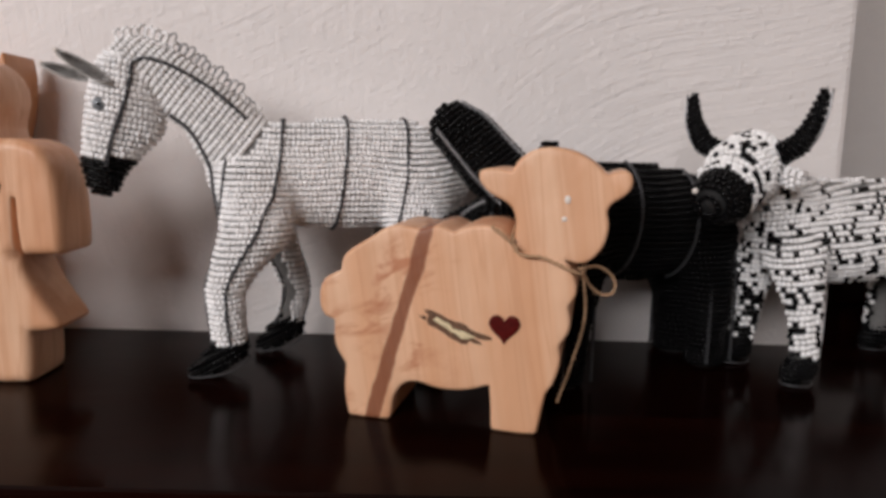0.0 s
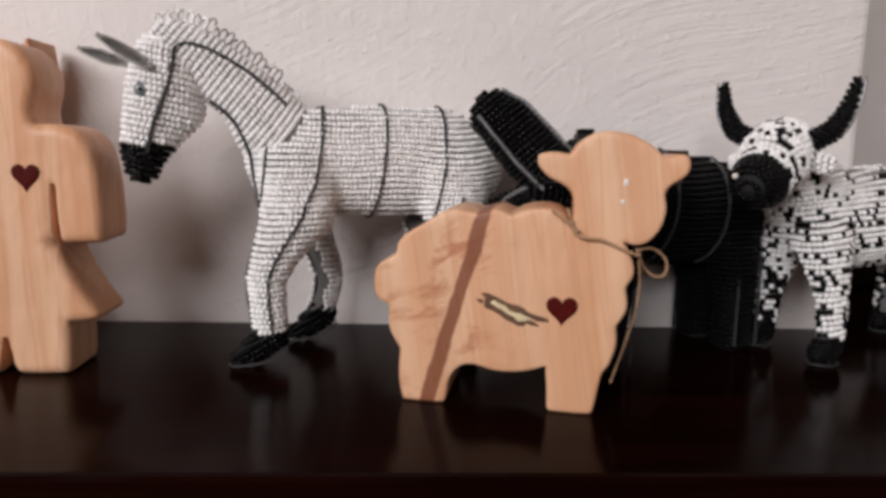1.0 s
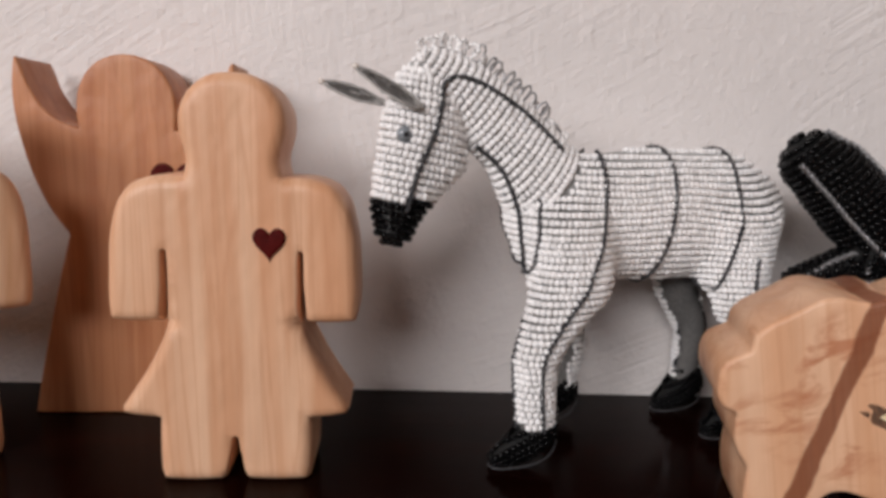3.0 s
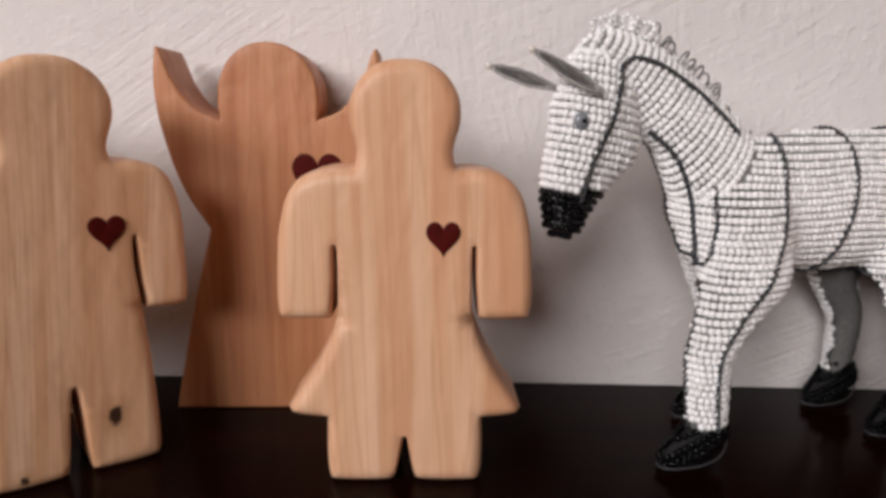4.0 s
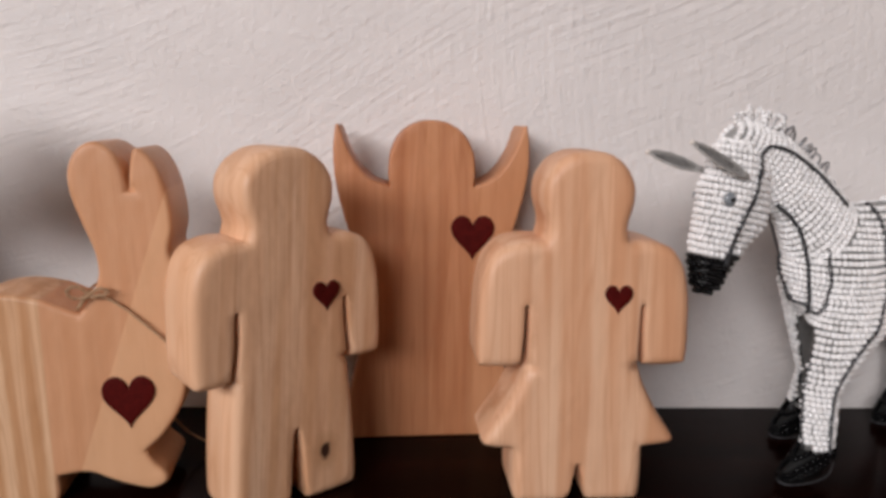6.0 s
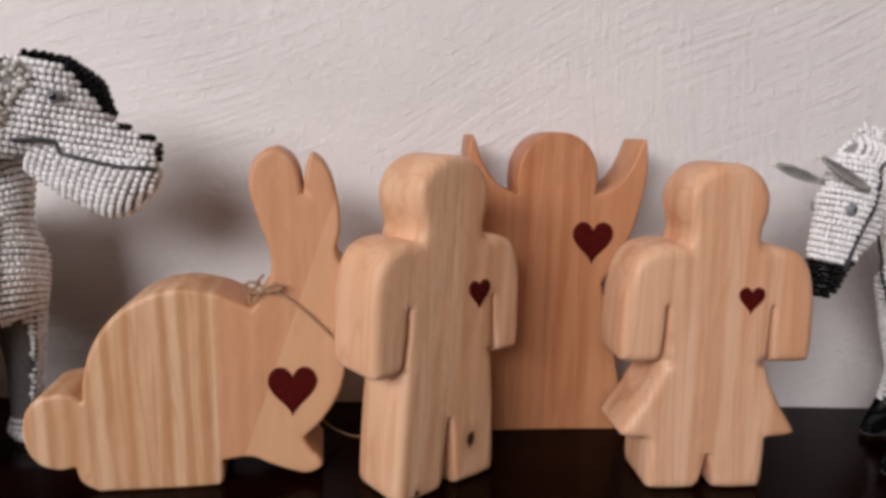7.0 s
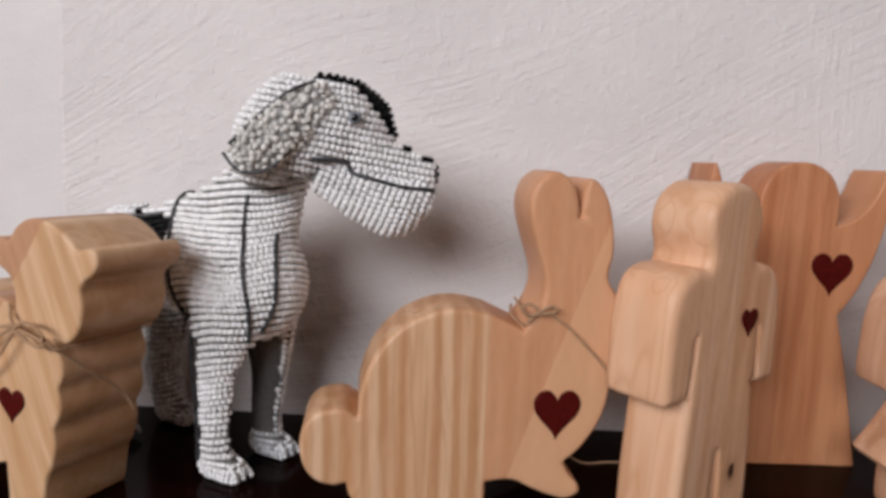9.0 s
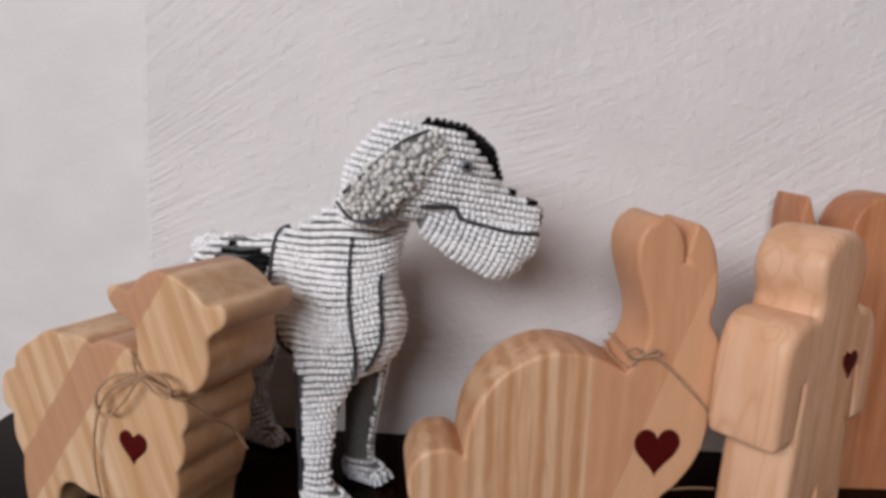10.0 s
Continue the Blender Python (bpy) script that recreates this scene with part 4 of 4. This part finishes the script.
def elephant_figurine():
    rng = np.random.default_rng(12)
    ob = thing("beaded_elephant", pose(0.311, 0.280, 0, 0, 0, 206), "black beaded wire elephant with its trunk raised", "beaded elephant", "beaded animals")
    body = [([(46, 0, 88, 28), (5, 0, 84, 33), (-32, 0, 82, 29)], 0.82)]
    legs = [([(48, 13, 72, 17), (54, 15, 30, 10.5), (57, 15, 4, 11)], 0.9), ([(44, -13, 72, 17), (52, -15, 30, 11), (56, -15, 4, 11.5)], 0.9),
            ([(-38, 13, 76, 19), (-44, 15, 36, 12), (-44, 15, 4, 10.5)], 0.9), ([(-36, -13, 76, 19), (-48, -15, 36, 13), (-49, -15, 4, 12)], 0.9)]
    head = [([(62, -2, 100, 21), (78, -8, 98, 16)], 0.9)]
    trunk = [([(76, -5, 100, 15), (86, -14, 113, 16), (95, -22, 126, 15), (101, -27, 132, 13)], 0.9)]
    jaw = [([(76, -8, 92, 12), (88, -16, 88, 8), (104, -28, 81, 4)], 1.0)]
    bd, hd, tr, jw = Form(body + legs, 6), Form(head), Form(trunk), Form(jaw)
    lining("lining", body + legs, 1.2, CORE_DARK, ob)
    lining("head_lining", head + trunk + jaw, 1.2, CORE_DARK, ob)
    P, D, N, R = weave(bd, (0, 0, 1), 3, 118, 3.1, 2.9, None, rng, 2.5)
    bead_mesh("body_beadwork", P, D, 2.9, 2.7, BLACK, ob, rng, 6)
    P, D, N, R = weave(hd, (0.9, -0.3, 0), 40, 95, 3.1, 2.9, lambda P, N: bd.dist(P) > -1, rng)
    bead_mesh("head_beadwork", P, D, 2.9, 2.7, BLACK, ob, rng, 6)
    P, D, N, R = weave(tr, (0.5, -0.4, 0.75), 115, 176, 3.0, 2.8, lambda P, N: hd.dist(P) > -1, rng)
    bead_mesh("trunk", P, D, 2.9, 2.7, BLACK, ob, rng, label="raised black bead trunk")
    P, D, N, R = weave(jw, (0.8, -0.5, -0.2), 30, 90, 3.0, 2.8, lambda P, N: hd.dist(P) > -1, rng)
    bead_mesh("lower_jaw", P, D, 2.8, 2.6, BLACK, ob, rng)
    lines = []
    c = spline([(78.0, -8.0, 101.0), (88.0, -16.0, 113.0), (97.0, -24.0, 126.0), (106.0, -31.0, 137.0)], 8, closed=False)
    for off in ((-5, 9, 9), (9, 9, -6)):
        s = c + np.array(off, float)
        for _ in range(3):
            s = s - tr.normal(s) * (tr.dist(s) - 1.4)[:, None]
        lines.append(s / 1000)
    for a, b, cc in (((74, 8, 90), (90, -6, 96), (106, -26, 80)), ((74, 8, 84), (92, -10, 82), (106, -28, 80)), ((84, 2, 104), (88, -2, 94), (92, -4, 86))):
        lines.append(spline([tuple(map(float, a)), tuple(map(float, b)), tuple(map(float, cc))], 8, closed=False) / 1000)
    for x in (-20, 20):
        for ring in bd.rings((1, 0, 0.1), x + 8):
            ring = ring[(ring[:, 1] > 6) & (ring[:, 2] > 50)]
            if len(ring) > 6:
                ring = ring[np.argsort(ring[:, 2])]
                lines.append((ring + bd.normal(ring) * 1.6) / 1000)
    for px, py in ((-45, 15), (54, 15), (-48, -15)):
        for f in (-1, 1):
            lines.append(np.array([(px + f * 9, py + 9 * np.sign(py), 62), (px + f * 9, py + 9.5 * np.sign(py), 34), (px + f * 9, py + 9.5 * np.sign(py), 3)]) / 1000)
    wires("seam_wire", lines[:5], 0.0006, WIRE_LIGHT, ob, 6)
    wires("stripe_wire", lines[5:], 0.0005, WIRE, ob, 6)
    ear = Form([([(52, -14, 118, 5), (50, -15, 122, 5)], 1.0)])
    P, D, N, R = weave(ear, (0, 0, 1), 114, 126, 2.8, 2.7, None, rng)
    bead_mesh("ear_tip", P, D, 2.7, 2.5, BLACK, ob, rng)
    lining("ear_lining", ear.limbs, 1, CORE_DARK, ob)
    return ob


def bull_figurine():
    rng = np.random.default_rng(13)
    ob = thing("beaded_bull", pose(0.436, 0.289, 0, 0, 0, 200), "white beaded wire bull with black specks and black horns", "beaded bull", "beaded animals")
    body = [([(44, 0, 84, 25), (10, 0, 80, 29), (-50, 0, 80, 29)], 0.8), ([(54, 2, 96, 20), (66, 4, 104, 17)], 0.85)]
    legs = [([(52, 13, 66, 16), (50, 20, 38, 9), (50, 21, 12, 8)], 0.85), ([(52, -13, 64, 13), (49, -20, 40, 7.5), (53, -22, 12, 7)], 0.85),
            ([(-55, 14, 70, 18), (-60, 19, 38, 9), (-58, 20, 12, 8)], 0.85), ([(-55, -14, 70, 18), (-58, -19, 38, 9), (-56, -20, 12, 8)], 0.85)]
    h = Matrix.Translation((0.089, 0.0125, 0)) @ Matrix.Rotation(radians(24), 4, "Z")
    bd = Form(body + legs, 6)
    lining("lining", body, 1.3, CORE_LIGHT, ob)
    linings("leg_lining", legs, 1.1, CORE, ob)
    keep_leg = legs_outside(z_max=62)

    def speckle(P, share):
        v = np.array([noise.noise(Vector(p) * 0.16) for p in P]) * 0.45 + rng.random(len(P))
        return v < share

    P, D, N, R = weave(bd, (0.12, 0, 0.99), 10, 118, 3.05, 2.8, lambda P, N: keep_leg(P, N) | ((P[:, 0] > 35) & (P[:, 1] < 0)), rng, 3.5)
    dark = speckle(P, 0.24) | (P[:, 2] < 16) | ((P[:, 1] < -12) & (P[:, 2] < 60) & (rng.random(len(P)) < 0.45))
    bead_mesh("body_beadwork", P[~dark], D[~dark], 2.9, 2.7, WHITE, ob, rng)
    bead_mesh("black_beadwork", P[dark], D[dark], 2.9, 2.7, BLACK, ob, rng, label="black specks and hooves")
    hd = new("head")
    hd.parent, hd.matrix_local = ob, h
    limbs = [([(-4, 0, 116, 17), (8, 0, 112, 17), (22, 0, 102, 13)], 0.98), ([(24, 0, 103, 12.5), (30, 0, 101, 11.5)], 1.0)]
    f = Form(limbs)
    lining("skull_lining", limbs[:1], 1.3, CORE_LIGHT, hd)
    lining("muzzle_lining", limbs[1:], 0.9, CORE_DARK, hd)
    P, D, N, R = weave(f, (0.93, 0, -0.37), -62, 8, 3.0, 2.8, None, rng)
    muzzle = P[:, 0] * 0.93 - P[:, 2] * 0.37 > -16.5
    dark = speckle(P, 0.2) & ~muzzle
    white = ~dark & ~muzzle
    bead_mesh("face_beadwork", P[white], D[white], 2.9, 2.7, WHITE, hd, rng)
    bead_mesh("black_beadwork", P[dark], D[dark], 2.9, 2.7, BLACK, hd, rng)
    bead_mesh("muzzle", P[muzzle], D[muzzle], 2.9, 2.7, BLACK, hd, rng, label="black bead muzzle")
    for s in (1, -1):
        limb = [([(-2, s * 15, 122, 5), (0, s * 24, 127, 4.6), (0, s * 30, 138, 3.6), (-2, s * 33, 152, 2.0)], 1.0)]
        g = Form(limb)
        lining("horn_lining", limb, 1.0, CORE_DARK, hd)
        P, D, N, R = weave(g, (0, s * 0.7, 0.71), 94, 139, 2.8, 2.6, lambda P, N: f.dist(P) > -1, rng)
        bead_mesh("horn", P, D, 2.6, 2.4, BLACK, hd, rng, label="curved black bead horn")
        tubes("horn_wire", [spline([(-2.0, s * 22.0, 121.5), (0.0, s * 29.5, 126.0), (0.0, s * 35.0, 139.0), (-2.0, s * 36.0, 153.0)], 6, closed=False) / 1000], 0.0006, WIRE_LIGHT, hd, 5)
        ear = Form([([(-2, s * 15, 113, 4), (-3, s * 22, 110, 4.5)], 1.0)])
        P, D, N, R = weave(ear, (0, 1, 0), -28, 28, 2.8, 2.7, None, rng)
        bead_mesh("ear", P, D, 2.7, 2.5, WHITE, hd, rng)
    ball("nose_bead", (41.5, -6, 104), 1.5, PAINT_DOT, hd, label="white bead on the nose")
    for hx, hy in ((50, 21), (53, -22), (-58, 20), (-56, -20)):
        ring = [(hx + 9 * math.cos(a) + 2, hy + 7 * math.sin(a), 1.2) for a in np.linspace(0, 2 * math.pi, 16, endpoint=False)]
        foot = Form([([(hx, hy, 10, 8), (hx + 5, hy, 7, 6.2)], 0.9)])
        lining("hoof_lining", foot.limbs, 1.0, CORE_DARK, ob)
        P, D, N, R = weave(foot, (0, 0, 1), 2, 16, 2.7, 2.6, None, rng)
        bead_mesh("hoof", P, D, 2.6, 2.4, BLACK, ob, rng, label="black bead hoof")
        tubes("hoof_wire", [np.array(ring) / 1000], 0.0005, WIRE, ob, 5, True)
    return ob


def dog_figurine():
    rng = np.random.default_rng(14)
    ob = thing("beaded_dog", pose(-0.425, 0.277, 0, 0, 0, -30), "white beaded wire dog with a black patch and floppy ear", "beaded dog", "beaded animals")
    body = [([(44, 0, 98.5, 30), (32, 0, 103, 30), (4, 0, 104, 28), (-40, 0, 108, 23)], 0.86), ([(48, 1, 126, 20), (56, 4, 148, 15.5), (62, 6, 164, 15)], 0.9), ([(44, 2, 147, 14), (18, 0, 125, 19), (-14, 0, 112, 21)], 0.9)]
    legs = [([(44, -13, 86, 20), (40, -18, 58, 12), (39, -18, 26, 8.5), (40, -18, 10, 9)], 0.85), ([(42, 13, 84, 18), (40, 17, 50, 11), (38, 17, 22, 8.5), (39, 17, 10, 8.5)], 0.85),
            ([(-42, -13, 104, 19), (-50, -17, 62, 13), (-56, -17, 32, 9), (-50, -17, 10, 9.5)], 0.85), ([(-40, 13, 104, 19), (-40, 16, 62, 13), (-46, 16, 32, 9.5), (-38, 16, 10, 9.5)], 0.85)]
    tail = [([(-52, 0, 120, 9), (-60, 0, 122, 7), (-68, 0, 121, 5)], 1.0)]
    bd, tl = Form(body + legs, 6), Form(tail)
    lining("lining", body, 1.3, CORE, ob)
    linings("leg_lining", legs, 1.1, CORE, ob)
    keep_leg = legs_outside(z_max=71)
    P, D, N, R = weave(bd, (-0.12, 0, 0.99), 8, 182, 3.25, 2.55, lambda P, N: (keep_leg(P, N) & ((P[:, 2] > 72) | (N[:, 0] > -0.15))) | (P[:, 0] < -25), rng, 5.0)
    patch = (P[:, 0] < 6) & (P[:, 0] > -34) & (P[:, 1] < -3) & (P[:, 2] > 111) & (P[:, 2] < 129)
    silver = (P[:, 0] < -25) & (P[:, 2] < 70)
    white = ~patch & ~silver
    bead_mesh("body_beadwork", P[white], D[white], 3.0, 2.6, WHITE, ob, rng)
    bead_mesh("back_patch", P[patch], D[patch], 2.95, 2.4, BLACK, ob, rng, label="black bead patch on the back")
    bead_mesh("hind_beadwork", P[silver], D[silver], 2.95, 2.4, SILVER, ob, rng)
    P, D, N, R = weave(tl, (-1, 0, 0.3), 85, 135, 2.9, 2.6, None, rng)
    bead_mesh("tail", P, D, 2.7, 2.4, WHITE, ob, rng)
    lining("tail_lining", tail, 1.0, CORE_LIGHT, ob)
    lines = []
    for ring in bd.rings((1, 0.25, 0.18), 25):
        ring = ring[(ring[:, 1] < 2) & (ring[:, 2] > 74) & (ring[:, 2] < 168)]
        if len(ring) > 8:
            ring = ring[np.argsort(ring[:, 2])]
            lines.append((ring + bd.normal(ring) * 1.6) / 1000)
    for seam in ([(56, -16, 144), (58, -19, 124), (63, -23, 104), (65, -21, 88), (61, -17, 72)], [(72, -8, 126), (75, -12, 108), (75, -13, 92), (66, -13, 76)]):
        seam = spline([tuple(map(float, v)) for v in seam], 10, closed=False)
        for _ in range(4):
            seam = seam - bd.normal(seam) * (bd.dist(seam) - 1.5)[:, None] * 0.8
        lines.append(seam / 1000)
    for pts, wide in legs:
        p = spline([tuple(float(c) for c in q) for q in pts], 8, closed=False)
        for f in (-1, 1):
            q = p[:, :3].copy()
            if f < 0 and pts[0][0] > 0:
                q[:, 0] -= 0.45 * (p[:, 3] + 1.2)
                q[:, 1] += math.copysign(0.9 * wide, pts[1][1]) * (p[:, 3] + 1.2)
            else:
                q[:, 0] += f * (p[:, 3] + 0.6)
            lines.append(q[p[:, 2] < 76] / 1000)
    wires("seam_wire", lines, 0.0006, WIRE, ob, 6)
    for fx, fy in ((40, -18), (39, 17), (-50, -17), (-38, 16)):
        foot = Form([([(fx, fy, 8, 8), (fx + 12, fy, 6, 6)], 1.0)])
        lining("foot_lining", foot.limbs, 1.0, CORE, ob)
        P, D, N, R = weave(foot, (0, 0, 1), 2, 15, 2.7, 2.6, None, rng)
        bead_mesh("foot", P, D, 2.6, 2.3, WHITE if fy < 0 < fx else SILVER, ob, rng)
        for k in (-4, 0, 4):
            toe = [(fx + 15, fy + k, 9), (fx + 19, fy + k * 1.2, 6), (fx + 20, fy + k * 1.3, 2)]
            q, d = along(spline([tuple(map(float, v)) for v in toe], 6, closed=False), 2.2, closed=False)
            bead_mesh("toe", q, d, 2.4, 2.1, WHITE if fy < 0 < fx else SILVER, ob, rng)
    # the head, turned along the wall
    hd = new("head")
    hd.parent = ob
    hd.matrix_local = pose(-0.425, 0.277, 0, 0, 0, -30).inverted() @ pose(-0.352, 0.233, 0, 0, 0, 8)
    skull = [([(-6, 0, 174, 20), (9, 0, 178, 20), (18, 0, 174, 16)], 0.8), ([(-9, 0, 183, 17), (-18, 0, 172, 17), (-24, 0, 160, 13)], 0.8), ([(24, 0, 166, 12.5), (40, 0, 160, 10), (50, 0, 157.5, 8.5)], 0.85)]
    jaw = [([(8, 0, 155, 10), (24, 0, 148, 13.5), (38, 0, 142, 14.5), (47, 0, 146, 11)], 0.85)]
    sk, jw = Form(skull), Form(jaw)
    lining("skull_lining", skull, 1.2, CORE_LIGHT, hd)
    lining("jaw_lining", jaw, 1.2, CORE_LIGHT, hd)
    P, D, N, R = weave(sk, (0.15, 0, 0.99), 146, 206, 3.05, 2.7, lambda P, N: jw.dist(P) > -1, rng)
    dark = ((P[:, 1] > -4) & (P[:, 0] > 4) & (P[:, 2] > 174)) | ((P[:, 0] > 40) & (N[:, 2] > 0.75)) | (P[:, 0] > 57)
    bead_mesh("face_beadwork", P[~dark], D[~dark], 2.9, 2.55, WHITE, hd, rng)
    bead_mesh("forehead_patch", P[dark], D[dark], 2.9, 2.6, BLACK, hd, rng, label="black bead patch on forehead and nose")
    P, D, N, R = weave(jw, (0.93, 0, -0.36), -52, 8, 3.05, 2.7, lambda P, N: sk.dist(P) > -1, rng)
    bead_mesh("jaw_beadwork", P, D, 2.9, 2.55, WHITE, hd, rng)
    crest = Form([([(5, 1, 196, 5), (18, 2, 192, 7), (27, 3, 183.5, 8.6), (32, 3, 174, 6.8)], 0.8)])
    P, D, N, R = weave(crest, (0.7, 0, -0.7), -145, -95, 2.7, 2.9, None, rng)
    bead_mesh("crest", P, D, 2.6, 3.0, BLACK, hd, rng, label="ribbed black bead crest")
    lining("crest_lining", crest.limbs, 1.0, CORE_DARK, hd)
    mouth = spline([(0.0, -14.0, 162.0), (14.0, -14.0, 159.0), (30.0, -12.0, 154.0), (46.0, -11.0, 151.0), (57.0, -6.0, 150.0)], 8, closed=False)
    for _ in range(3):
        d = np.minimum(sk.dist(mouth), jw.dist(mouth))
        n = np.where((sk.dist(mouth) < jw.dist(mouth))[:, None], sk.normal(mouth), jw.normal(mouth))
        mouth = mouth - n * (d - 1.3)[:, None] * 0.8
    tubes("mouth_wire", [mouth / 1000], 0.0011, WIRE, hd, 6)
    for s in (-1, 1):
        e = ball("eye", (19, s * 15.6, 181), 3.0, EYE, hd, (1, 0.6, 1), "grey glass bead eye")
        k = ball("pupil", (0, 0, 0), 1.7, PUPIL, e)
        k.matrix_local = Matrix.Translation((0.0, s * 0.0022, 0.0)) @ Matrix.Diagonal((1, 0.8, 1, 1))
        ear = Form([([(2, s * 15, 188, 7.5), (-8, s * 16, 179, 10), (-18, s * 15.5, 170, 11), (-26, s * 14, 163.5, 9)], 0.5)])
        lining("ear_lining", ear.limbs, 1.0, CORE_LIGHT, hd)
        P, D, N, R = weave(ear, (0.8, 0, 0.6), 66, 122, 2.6, 2.6, None, rng)
        P = P + rng.normal(0, 0.7, P.shape)
        D = rng.normal(0, 1, D.shape)
        D /= np.linalg.norm(D, axis=1)[:, None]
        bead_mesh("ear", P, D, 2.9, 2.6, CREAM, hd, rng, label="floppy ear of clustered cream beads")
        for rim in ([(2.0, s * 17.0, 196.0), (-9.0, s * 18.5, 191.0), (-22.0, s * 18.5, 180.0), (-35.0, s * 16.0, 167.0)], [(-38.0, s * 14.0, 163.0), (-30.0, s * 17.0, 155.5), (-18.0, s * 18.5, 157.0), (-8.0, s * 18.0, 166.0)]):
            tubes("ear_wire", [spline(rim, 8, closed=False) / 1000], 0.0008, WIRE, hd, 6)
    return ob


zebra_figurine()
elephant_figurine()
bull_figurine()
dog_figurine()
